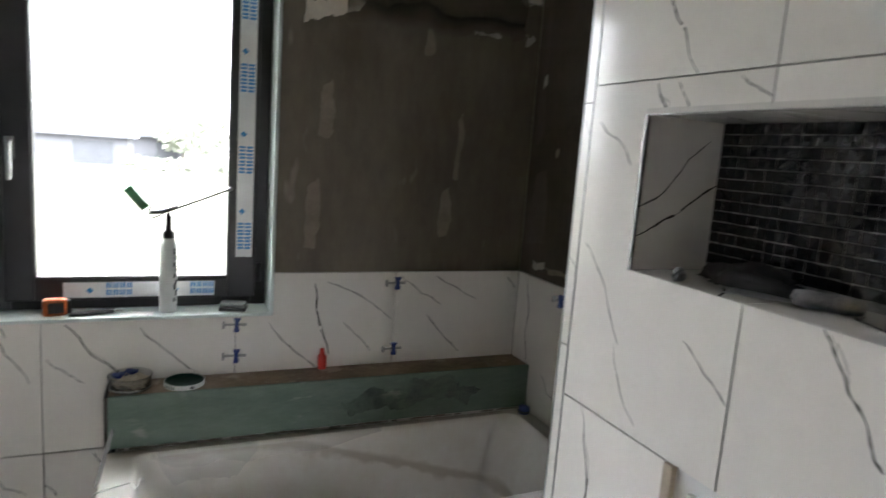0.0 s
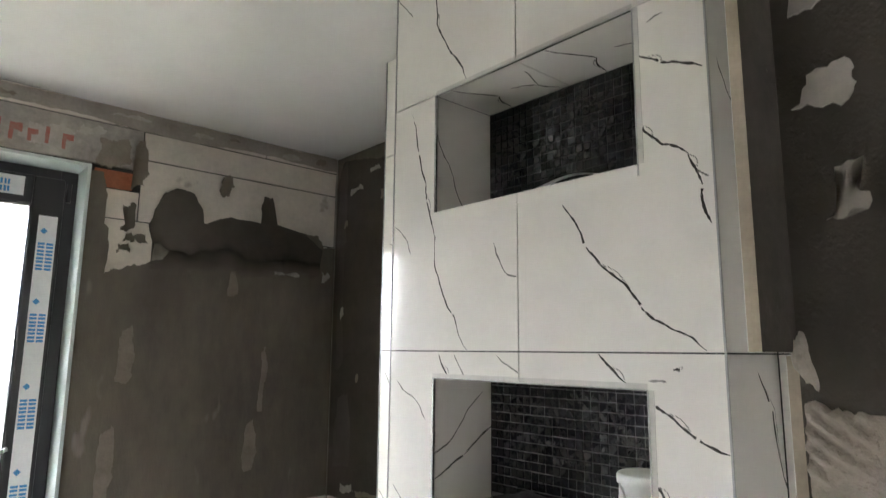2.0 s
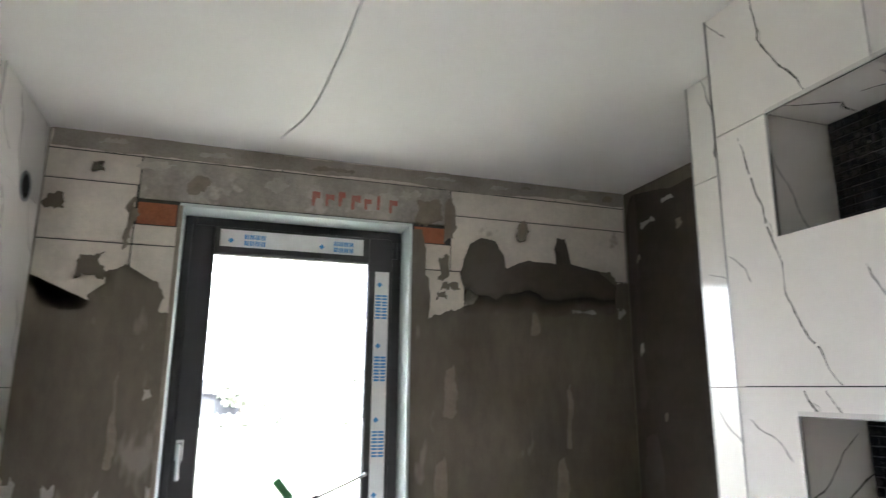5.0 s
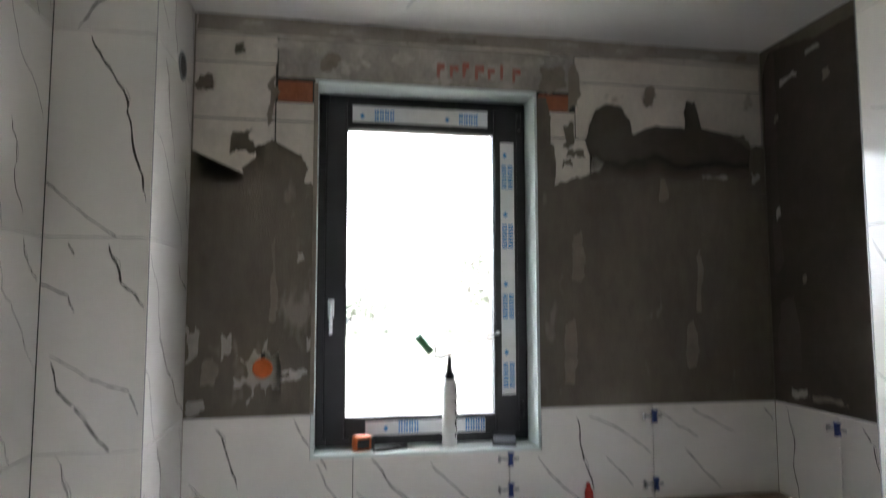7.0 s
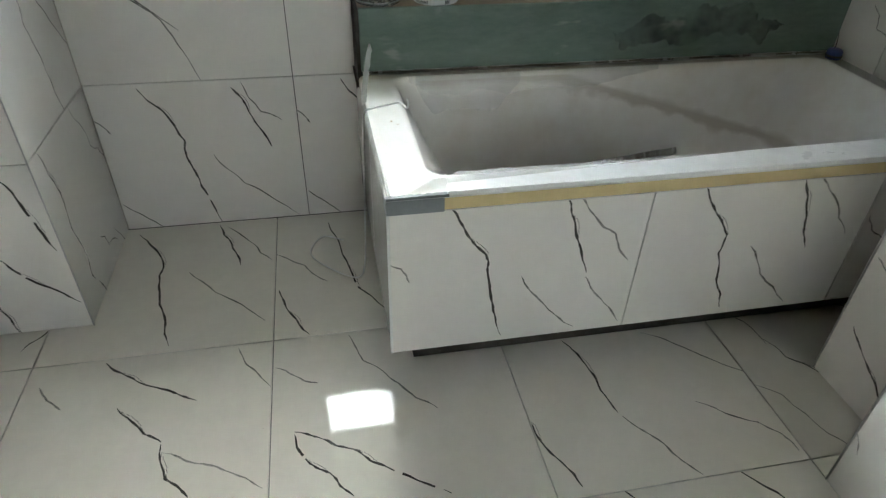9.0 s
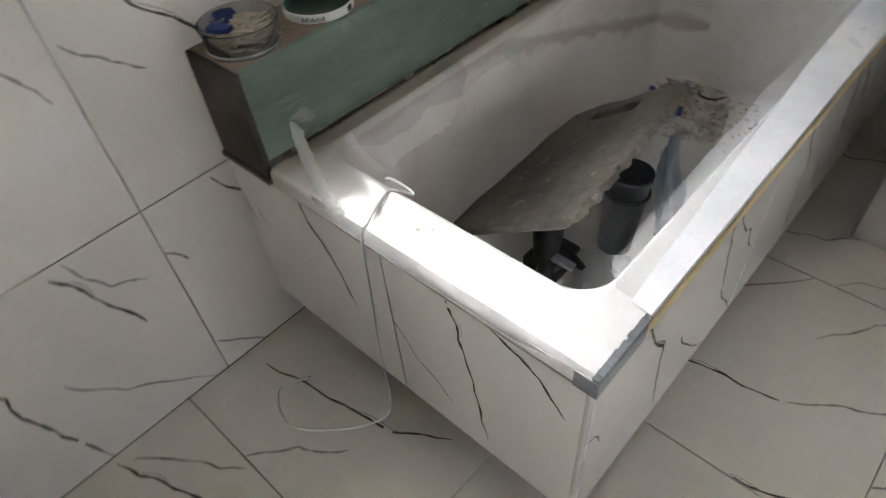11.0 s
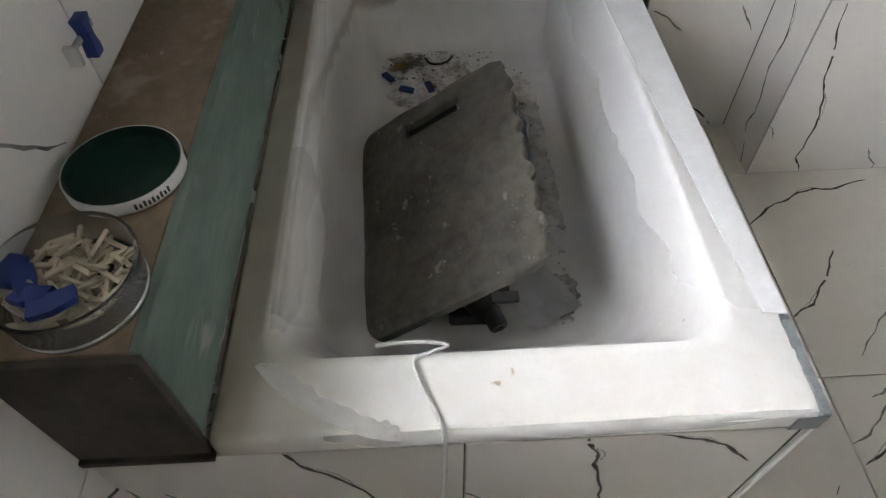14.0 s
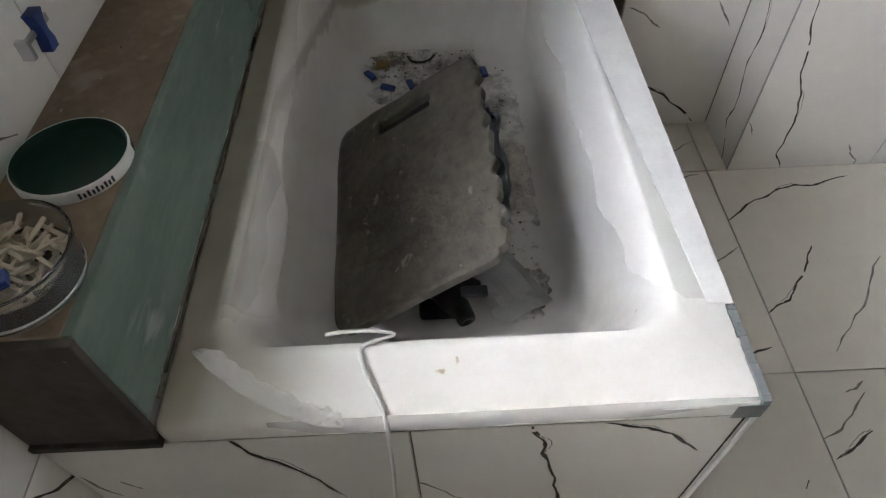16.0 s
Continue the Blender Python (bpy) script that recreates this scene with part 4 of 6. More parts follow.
def tree(x, y, h, r, seed, n=420):
    ob = tagged(empty("tree", Matrix.Translation((x, y, -1.4))), "leafy tree in the distance, haze put into its pale green", "tree")
    rn = random.Random(seed)
    bm = tube([(0, 0, 0), (0.1, 0, h * 0.3), (0, 0.1, h * 0.6), (0.05, 0, h * 0.9)], 0.03 * h, 8, lambda t: 1 - 0.8 * t)
    for k in range(7):
        a = k * 2.4
        add_tube(bm, [(0, 0, h * (0.3 + 0.07 * k)), (r * 0.5 * math.cos(a), r * 0.5 * math.sin(a), h * (0.42 + 0.07 * k)), (r * 0.8 * math.cos(a), r * 0.8 * math.sin(a), h * (0.5 + 0.06 * k))], 0.012 * h, 5, 0, lambda t: 1 - 0.7 * t)
    part("trunk", bm, BARK, ob)
    bm = bmesh.new()
    for k in range(n):
        a, b, q = rn.uniform(0, 6.28), rn.uniform(-1, 1), rn.uniform(0.3, 1) ** 0.6
        s = math.sqrt(1 - b * b)
        c = Vector((r * q * s * math.cos(a), r * q * s * math.sin(a), h * 0.64 + h * 0.38 * q * b)) * (1 + 0.15 * rn.uniform(-1, 1))
        e = Euler((rn.uniform(0, 6), rn.uniform(0, 6), rn.uniform(0, 6))).to_matrix() * (0.16 * rn.uniform(0.6, 1.5) * r / 1.6)
        bm.faces.new([bm.verts.new(c + e @ Vector(p)) for p in ((-1, -0.6, 0), (1, -0.5, 0.2), (0.9, 0.7, -0.1), (-0.8, 0.6, 0.2))])
    part("crown", bm, LEAVES, ob)
    return ob


def car(x, y):
    ob = tagged(empty("car", Matrix.Translation((x, y, -1.4))), "white car parked far off beside the road", "car")
    prof = [(0, 0.35), (0.05, 0.75), (0.9, 0.95), (1.5, 1.4), (3.0, 1.42), (3.7, 0.98), (4.2, 0.85), (4.25, 0.35)]
    bm = slab(prof, 1.7, Matrix(((1, 0, 0, 0), (0, 0, -1, 1.7), (0, 1, 0, 0), (0, 0, 0, 1))))
    part("body", bm, WHITE_PLASTIC, ob)
    part("window", slab([(1.1, 0.97), (1.55, 1.35), (2.95, 1.36), (3.5, 0.99)], 0.02, Matrix(((1, 0, 0, 0), (0, 0, -1, 0.0), (0, 1, 0, 0), (0, 0, 0, 1)))), ROOF, ob)
    for k in (0.8, 3.4):
        w = part("wheel", lathe([(0, 0), (0.32, 0), (0.34, 0.1), (0.32, 0.2), (0, 0.2)], 16), ROOF, ob)
        w.matrix_basis = Matrix.Translation((k, 0.2, 0.34)) @ Matrix.Rotation(radians(90), 4, "X")
    return ob


house(-14.0, 58, 10.7, 9, 2.25, 1.8)
house(-30, 66, 14, 9, 2.6, 2.2)
house(-6.0, 72, 7.5, 8, 2.4, 1.4)
for k, (x, y, h, r) in enumerate(((3.0, 58, 4.6, 2.2), (8.6, 40, 8.0, 1.9), (10.5, 42, 7.5, 1.8), (1.2, 70, 4.0, 2.6), (-13, 60, 7, 2.5), (16, 60, 6, 3), (24, 58, 7, 3))):
    tree(x, y, h, r, 300 + k)
car(3.4, 55)
hedge = bmesh.new()
rnd = random.Random(8)
for k in range(900):
    c = Vector((rnd.uniform(-3, 30), 52 + rnd.uniform(-0.5, 0.5), -1.4 + rnd.uniform(0, 1.0)))
    e = Euler((rnd.uniform(0, 6), rnd.uniform(0, 6), 0)).to_matrix() * 0.22
    hedge.faces.new([hedge.verts.new(c + e @ Vector(p)) for p in ((-1, -0.6, 0), (1, -0.5, 0), (0.9, 0.7, 0), (-0.8, 0.6, 0))])
tagged(link("hedge", hedge, LEAVES), "low hedge along the meadow's edge, haze put into its pale colour", "hedge", kind="stuff")

# ---- window ----
window = tagged(empty("window_1", Matrix.Translation((0, 0.13, 0))), "dark anthracite window with protective film strips, closed", "window", kind="structure")


def ring(x0, z0, x1, z1, w, y0, y1, bev):
    bm = bmesh.new()
    ws = w if isinstance(w, tuple) else (w,) * 4
    add_box(bm, (x0, y0, z0), (x0 + ws[0], y1, z1), 0, bev)
    add_box(bm, (x1 - ws[1], y0, z0), (x1, y1, z1), 0, bev)
    add_box(bm, (x0 + ws[0], y0, z0), (x1 - ws[1], y1, z0 + ws[2]), 0, bev)
    add_box(bm, (x0 + ws[0], y0, z1 - ws[3]), (x1 - ws[1], y1, z1), 0, bev)
    return bm


part("window_frame", ring(WX0 + 0.001, WZ0 + 0.001, WX1 - 0.001, WZ1 - 0.001, (0.042, 0.055, 0.045, 0.05), 0.0, 0.075, 0.004), FRAME, window)
sash = part("sash", ring(-0.416, 1.002, 0.376, 2.341, (0.083, 0.098, 0.078, 0.104), -0.018, 0.06, 0.006), FRAME, window)
part("gasket", ring(-0.335, 1.078, 0.280, 2.239, 0.006, -0.012, 0.02, 0.0), GASKET_AND_SHADE, sash)
pane = part("pane", boxes(((-0.333, 0.014, 1.08), (0.278, 0.020, 2.237))), GLASS, sash)
pane.visible_shadow = False
bm = bmesh.new()
add_box(bm, (-0.402, -0.030, 1.47), (-0.374, -0.018, 1.545), 0, 0.004)
handle = part("handle", bm, CHROME, sash, "silver lever handle")
bm = bmesh.new()
add_box(bm, (-0.396, -0.056, 1.405), (-0.380, -0.043, 1.533), 0, 0.006)
add_box(bm, (-0.394, -0.045, 1.512), (-0.382, -0.028, 1.528), 0, 0.003)
part("lever", bm, CHROME, handle)
for z in (1.06, 2.26):
    part("hinge", lathe([(0, 0), (0.009, 0), (0.009, 0.07), (0, 0.07)], 12), FRAME, window).matrix_basis = Matrix.Translation((0.389, -0.010, z))


def film(x0, z0, x1, z1, marks, upright):
    f = part("film_strip", boxes(((x0, -0.0192, z0), (x1, -0.0186, z1))), FILM, sash, "white protective film strip with blue print")
    bm = bmesh.new()
    for a in marks:
        for k in range(4):
            for r in (0, 1):
                if upright:
                    xx, zz = x0 + 0.006 + r * 0.026, z0 + a + k * 0.026
                    add_box(bm, (xx, -0.0199, zz), (xx + 0.021, -0.0193, zz + 0.008))
                    add_box(bm, (xx, -0.0199, zz + 0.012), (xx + 0.021, -0.0193, zz + 0.020))
                else:
                    zz, xx = z0 + 0.008 + r * 0.025, x0 + a + k * 0.021
                    add_box(bm, (xx, -0.0199, zz), (xx + 0.0065, -0.0193, zz + 0.019))
                    add_box(bm, (xx + 0.0095, -0.0199, zz), (xx + 0.016, -0.0193, zz + 0.019))
        c = Vector((x0 + 0.02, -0.0196, z0 + a + 0.14)) if upright else Vector((x0 + a - 0.05, -0.0196, z0 + 0.025))
        add_box(bm, (-0.008, -0.0003, -0.008), (0.008, 0.0003, 0.008), 0, 0, Matrix.Translation(c) @ Matrix.Rotation(radians(45), 4, "Y"))
    part("print", bm, FILM_BLUE, f)


film(-0.312, 2.262, 0.250, 2.330, (0.09, 0.44), False)
film(0.303, 1.155, 0.362, 2.20, (0.03, 0.31, 0.60, 0.85), True)
film(-0.25, 1.012, 0.232, 1.066, (0.13, 0.40), False)

# reveal boards
reveal = tagged(empty("window_reveal"), "pale green-white boards lining the window opening", "window reveal", kind="structure")
for lo, hi in (((WX0 - 0.012, 0.001, WZ0 - 0.0115), (WX0, 0.21, WZ1 + 0.012)), ((WX1, 0.001, WZ0 - 0.0115), (WX1 + 0.012, 0.21, WZ1 + 0.012)), ((WX0, 0.001, WZ1), (WX1, 0.21, WZ1 + 0.012))):
    part("board", boxes((lo, hi), bevel=0.001), REVEAL, reveal)
part("sill", boxes(((WX0, 0.0005, WZ0 - 0.0115), (WX1, 0.21, WZ0)), bevel=0.001), REVEAL, reveal, "dusty pale sill")
part("edge_bead", boxes(((WX0 - 0.016, -0.004, 1.12), (WX0 - 0.0005, 0.0005, WZ1)), bevel=0.001), SCRAPE, reveal)

# ---- tub ----
TX0, TX1, TY0, TY1, RIM = -0.108, 1.452, -0.843, -0.149, 0.563


def rounded(x0, x1, y0, y1, r, n):
    """A rounded rectangle, n points a corner, anticlockwise."""
    out = []
    for cx, cy, a0 in ((x1 - r, y1 - r, 0), (x0 + r, y1 - r, 90), (x0 + r, y0 + r, 180), (x1 - r, y0 + r, 270)):
        for k in range(n):
            a = radians(a0 + 90 * k / (n - 1))
            out.append((cx + r * math.cos(a), cy + r * math.sin(a)))
    return out


def tub_shell():
    bm = bmesh.new()
    N = 12
    rings = [(TX0, TX1, TY0, TY1, 0.012, RIM - 0.036), (TX0, TX1, TY0, TY1, 0.012, RIM - 0.012), (TX0 + 0.004, TX1 - 0.004, TY0 + 0.004, TY1 - 0.004, 0.014, RIM - 0.003),
             (TX0 + 0.012, TX1 - 0.012, TY0 + 0.012, TY1 - 0.008, 0.018, RIM), (-0.038, 1.385, -0.784, -0.186, 0.05, RIM), (-0.026, 1.380, -0.778, -0.194, 0.055, RIM + 0.005), (-0.012, 1.374, -0.772, -0.202, 0.06, RIM + 0.004), (-0.003, 1.366, -0.768, -0.209, 0.07, RIM - 0.010),
             (0.012, 1.356, -0.764, -0.213, 0.085, RIM - 0.040), (0.066, 1.33, -0.760, -0.218, 0.10, RIM - 0.15), (0.128, 1.30, -0.754, -0.226, 0.10, RIM - 0.275),
             (0.180, 1.275, -0.748, -0.240, 0.10, RIM - 0.350), (0.214, 1.255, -0.738, -0.258, 0.10, RIM - 0.390), (0.258, 1.235, -0.710, -0.285, 0.095, RIM - 0.4143), (0.33, 1.17, -0.64, -0.37, 0.08, RIM - 0.4145)]
    prev = None
    for x0, x1, y0, y1, r, z in rings:
        cur = [bm.verts.new((x, y, z)) for x, y in rounded(x0, x1, y0, y1, r, N)]
        if prev:
            for i in range(len(cur)):
                j = (i + 1) % len(cur)
                f = bm.faces.new((prev[i], prev[j], cur[j], cur[i]))
                f.smooth = True
        prev = cur
    f = bm.faces.new(prev)
    bmesh.ops.triangulate(bm, faces=[f])
    return bm


tub = tagged(empty("bathtub", Matrix.Translation((0, 0, 0))), "dusty white bathtub with tiled sides, taped rim and rubbish inside", "bathtub")
shell = part("shell", tub_shell(), ACRYLIC, tub, "dirty white acrylic shell")
front = part("front_panel", boxes(((-0.098, -0.8325, 0.122), (XR - 0.012, -0.822, 0.531))), GROUT, tub)
end = part("end_panel", boxes(((-0.0965, -0.821, 0.122), (-0.086, -0.001, 0.522))), GROUT, tub)
part("plinth", boxes(((-0.04, -0.748, 0), (XR - 0.012, -0.69, 0.1215))), BOARD_AND_BACK_SHADE, tub)
part("masking_tape", boxes(((0.012, -0.8442, 0.528), (1.10, -0.8433, 0.556))), MASK_TAPE, tub, "yellow masking tape along the rim")
bm = boxes(((-0.110, -0.8454, 0.524), (0.012, -0.8445, 0.558)), ((-0.1115, -0.845, 0.526), (-0.1105, -0.81, 0.558)))
for k in range(14):
    x0, x1 = -0.1105 + 0.0094 * k, -0.1105 + 0.0094 * (k + 1)
    w = 0.008 + 0.004 * noise.noise((k * 0.7, 2, 1))
    add_box(bm, (x0, -0.8452, RIM - 0.004), (x1, -0.8432 + w, RIM + 0.0022 + 0.0008 * (k % 2)))
part("duct_tape", bm, GREY_TAPE, tub, "grey duct tape on the corner")
# film strip stuck along the rim, cut at a slant
part("rim_film", slab([(0.018, -0.8425), (1.40, -0.8425), (1.40, -0.752), (0.75, -0.766), (0.40, -0.786), (0.022, -0.812)], 0.0022, Matrix.Translation((0, 0, RIM + 0.0052))), FILM, tub, "white protective film along the rim")
part("rim_bead", boxes(((0.018, -0.8428, RIM - 0.003), (1.40, -0.8405, RIM + 0.0050))), FILM, tub)


def crumple(path, width, seed, lift, side):
    """A loose, wrinkled strip of plastic along a path."""
    bm = bmesh.new()
    rows = []
    line = spline(path, 14)
    n = len(line) - 1
    for i, p in enumerate(line):
        row = []
        for k in range(7):
            s = k / 6
            o = Vector(side) * (width * min(1.0, 0.25 + 5 * min(i, n - i) / n) * (s - 0.1) * (1 + 0.25 * noise.noise((i * 0.22, seed, 0))))
            z = lift * (0.2 + noise.noise((i * 0.16, s * 2.6, seed)) + 0.5 * noise.noise((i * 0.5, s * 5, seed + 7)))
            row.append(bm.verts.new(p + o + Vector((0, 0, max(0.0008, z)))))
        rows.append(row)
    for a, b in zip(rows, rows[1:]):
        for k in range(6):
            bm.faces.new((a[k], a[k + 1], b[k + 1], b[k])).smooth = True
    return bm


THIN = CLEAR_FILM.copy()
THIN.name = "thin_clear_plastic"
THIN.node_tree.nodes[both.name].inputs[0].default_value = 0.22


SKIRT = CLEAR_FILM.copy()
SKIRT.name = "loose_clear_plastic"
SKIRT.node_tree.nodes[both.name].inputs[0].default_value = 0.24


def skirt(path, width, seed, inner, way, lift, out=0.25):
    """Plastic that lies on the rim as far as its inner edge and hangs down inside from there."""
    bm = bmesh.new()
    rows = []
    line = spline(path, 16)
    n = len(line) - 1
    for i, p in enumerate(line):
        row = []
        w = width * (1 + 0.25 * noise.noise((i * 0.13, seed, 0)) + 0.12 * noise.noise((i * 0.6, seed, 3))) * min(1.0, 0.3 + 4 * min(i, n - i) / n)
        edge = abs(inner - p.y) + 0.003
        for k in range(10):
            a = w * k / 9
            flat, drop = min(a, edge), max(0.0, a - edge)
            wave = lift * (0.5 + 0.5 * noise.noise((i * 0.20, k * 0.4, seed))) * min(1.0, k / 4)
            row.append(bm.verts.new((p.x, p.y + way * (flat + out * drop + wave * (drop > 0)), p.z - math.sqrt(1 - out * out) * drop + (wave if drop == 0 else 0))))
        rows.append(row)
    for a, b in zip(rows, rows[1:]):
        for k in range(9):
            bm.faces.new((a[k], a[k + 1], b[k + 1], b[k])).smooth = True
    return bm


R2 = RIM + 0.0075
part("plastic_sheet", crumple([(-0.1045, -0.834, RIM + 0.001), (-0.107, -0.6, RIM + 0.001), (-0.108, -0.42, RIM + 0.001), (-0.108, -0.28, RIM + 0.001)], 0.030, 5, 0.004, (-0.16, 0, -1)), CLEAR_FILM, tub, "crumpled milky plastic sheet over the rim")
part("plastic_sheet", skirt([(0.03, -0.205, R2), (0.14, -0.203, R2), (0.30, -0.202, R2), (0.52, -0.201, R2), (0.80, -0.200, R2)], 0.060, 8, -0.209, -1, 0.009), THIN, tub)
part("plastic_sheet", skirt([(0.05, -0.203, R2 + 0.001), (0.13, -0.201, R2 + 0.001), (0.24, -0.201, R2 + 0.001), (0.36, -0.200, R2 + 0.001)], 0.11, 21, -0.208, -1, 0.012), THIN, tub)
part("plastic_sheet", skirt([(0.026, -0.809, R2), (0.12, -0.803, R2), (0.30, -0.792, R2), (0.55, -0.778, R2), (0.85, -0.770, R2), (1.25, -0.769, R2)], 0.082, 11, -0.770, 1, 0.006, 0.62), SKIRT, tub, "loose milky plastic skirt along the rim")
part("plastic_flap", crumple([(-0.115, -0.365, RIM - 0.004), (-0.114, -0.34, RIM + 0.006), (-0.110, -0.315, RIM + 0.018), (-0.100, -0.275, RIM + 0.05), (-0.090, -0.248, RIM + 0.085), (-0.080, -0.230, RIM + 0.114)], 0.024, 14, 0.006, (0.60, -0.65, 0.35)), CLEAR_FILM, tub, "loose milky plastic tongue standing up")

# box of plasterboard behind the tub
ledge = tagged(empty("ledge_box"), "dusty plasterboard ledge behind the bathtub, green front and brown top", "ledge")
part("front_board", boxes(((-0.098, -0.150, RIM + 0.007), (XR - 0.0005, -0.138, 0.747)), bevel=0.0015), PLASTERBOARD, ledge, "green moisture-proof plasterboard with plaster smears")
part("top_board", boxes(((-0.098, -0.1375, 0.734), (XR - 0.0005, -0.0006, 0.746)), bevel=0.0015), DUSTY, ledge, "brown dusty top")
part("end_board", boxes(((-0.1085, -0.149, 0.5365), (-0.0985, -0.0006, 0.745)), bevel=0.0015), BOARD_AND_BACK_SHADE, ledge, "dark damp end")
part("wood_strip", boxes(((-0.114, -0.152, 0.525), (-0.0975, -0.0006, 0.536)), bevel=0.001), BOARD_AND_BACK_SHADE, ledge)
bm = bmesh.new()
rnd = random.Random(12)
for k in range(60):
    x = rnd.uniform(-0.08, 1.4)
    add_box(bm, (x, -0.153, RIM + 0.001), (x + rnd.uniform(0.005, 0.06), -0.1495, RIM + rnd.uniform(0.003, 0.007)))
part("joint_filler", bm, SCRAPE, ledge)["kind"] = "stuff"

DAMP = patchy("dark_damp_mark", (0.05, 0.06, 0.05), 7, 0.36, 0.6, 0.25)
part("damp_mark", skin(slab(ragged([(0.70, 0.60), (1.18, 0.595), (1.24, 0.66), (1.12, 0.715), (0.80, 0.70), (0.66, 0.655)], 0.03, 151, 6), 0.0005, Matrix(((1, 0, 0, 0), (0, 0, -1, -0.1502), (0, 1, 0, 0), (0, 0, 0, 1))))), DAMP, ledge, "dark damp stain on the green board")

# ---- steel edge trims ----
trims = tagged(empty("corner_trims"), "thin steel edge trims on the tiled corners", "trim", kind="structure")
for x, y in ((0.8195, -2.0605), (0.8195, -1.2775), (1.0195, -0.9645), (-0.9045, -0.4785)):
    part("trim", boxes(((x - 0.0012, y - 0.0012, 0.0), (x + 0.0022, y + 0.0022, CEIL)), bevel=0.0007), TRIM, trims)
for n0, n1 in (N1, N2):
    part("trim", boxes(((0.8185, NY0 - 0.0035, n0), (0.824, NY0 + 0.001, n1)), bevel=0.0006), CHROME, trims)
    part("trim", boxes(((0.8185, NY1 - 0.001, n0 - 0.02), (0.824, NY1 + 0.002, n1)), bevel=0.0006), CHROME, trims)
    part("trim", boxes(((0.8185, NY1, n1 - 0.0015), (0.824, NY0, n1 + 0.0008)), bevel=0.0005), CHROME, trims)
part("trim", boxes(((-0.1105, -0.8445, 0.122), (-0.104, -0.838, 0.544)), bevel=0.002), WHITE_PLASTIC, trims)

# ---- mosaic in the niches ----
PITCH = 0.0196
mos = bmesh.new()
add_box(mos, (-0.0008, -0.0090, -0.0090), (0.004, 0.0090, 0.0090), 0, 0.0012)
MOS = bpy.data.meshes.new("mosaic_tile")
mos.to_mesh(MOS)
mos.free()
MOS.materials.append(MOSAIC)
rnd = random.Random(31)
for n0, n1, joint in ((*N1, MOSAIC_JOINT), (*N2, material("dark_mosaic_joint", (0.05, 0.05, 0.05), 0.9, vary=0.5, scale=25))):
    panel = part("mosaic_panel", boxes(((1.0004, NY1, n0), (1.0048, NY0, n1))), joint, niche_wall, "black glass mosaic")
    rows_, cols_ = int((n1 - n0) / PITCH), int((NY0 - NY1) / PITCH)
    rest = bmesh.new()
    for i in range(cols_ + 1):
        for k in range(rows_ + 1):
            y, z = NY0 - PITCH / 2 - i * PITCH, n1 - PITCH / 2 - k * PITCH
            if y - 0.009 < NY1 or z - 0.009 < n0:
                continue
            m = pose(0.9990 + rnd.uniform(-0.0006, 0.0006), y + rnd.uniform(-0.0006, 0.0006), z + rnd.uniform(-0.0005, 0.0005), 0, rnd.uniform(-2.6, 2.6), rnd.uniform(-2.6, 2.6))
            if k < 12:
                o = new("mosaic_tile", MOS)
                o.parent = panel
                o.matrix_basis = m
            else:
                add_box(rest, (-0.0008, -0.0090, -0.0090), (0.004, 0.0090, 0.0090), 0, 0, m)
    part("mosaic_rest", rest, MOSAIC, panel)["kind"] = "stuff"

# ---- fixtures on the walls ----
jb = tagged(empty("junction_box", Matrix.Translation((-0.632, 0.0005, 1.291)) @ Matrix.Rotation(radians(90), 4, "X")), "round orange wall box set in broken render", "junction box")
part("ring", lathe([(0, -0.002), (0.026, -0.002), (0.030, 0.004), (0.033, 0.006), (0.036, 0.004), (0.037, -0.004)], 28), ORANGE, jb)
part("slot", boxes(((-0.006, 0.028, -0.003), (0.008, 0.058, 0.0035)), bevel=0.002), BLACK, jb, "dark chased slot")
vent = tagged(empty("vent_opening", Matrix.Translation((-0.905, -0.165, 2.352)) @ Matrix.Rotation(radians(90), 4, "Y")), "round open vent pipe in the tiled pier", "vent")
part("pipe", lathe([(0.040, -0.004), (0.040, 0.0035), (0.048, 0.0045), (0.051, 0.001), (0.051, -0.004)], 32), GREY_PLASTIC, vent)
# flat black disc paints the dark inside of the open pipe
part("bore", lathe([(0, 0.0012), (0.0405, 0.0016)], 32), GASKET_AND_SHADE, vent, "black disc for the shade inside the pipe")


def outlet(y, z, r):
    ob = tagged(empty("pipe_outlet", Matrix.Translation((XR - 0.0005, y, z)) @ Matrix.Rotation(radians(-90), 4, "Y")), "capped water pipe outlet in the tiled end wall", "pipe outlet", "pipe outlets")
    part("collar", lathe([(r * 1.4, 0), (r * 1.45, 0.003), (r, 0.004), (r * 0.95, 0.012)], 20), GREY_PLASTIC, ob)
    part("cap", lathe([(0, 0.014), (r * 0.9, 0.013), (r * 0.95, 0.003)], 20), BLACK, ob)


outlet(-0.405, 0.757, 0.014)
outlet(-0.535, 0.70, 0.014)
plug = tagged(empty("tub_cap", Matrix.Translation((1.415, -0.205, RIM + 0.001))), "dark blue plastic cap on the tub's rim", "cap")
part("body", lathe([(0, 0.0), (0.022, 0.0), (0.024, 0.004), (0.023, 0.026), (0.019, 0.030), (0, 0.031)], 20), BLUE, plug)
part("rib", lathe([(0.0236, 0.006), (0.026, 0.008), (0.026, 0.011), (0.0236, 0.013)], 20), BLACK, plug)


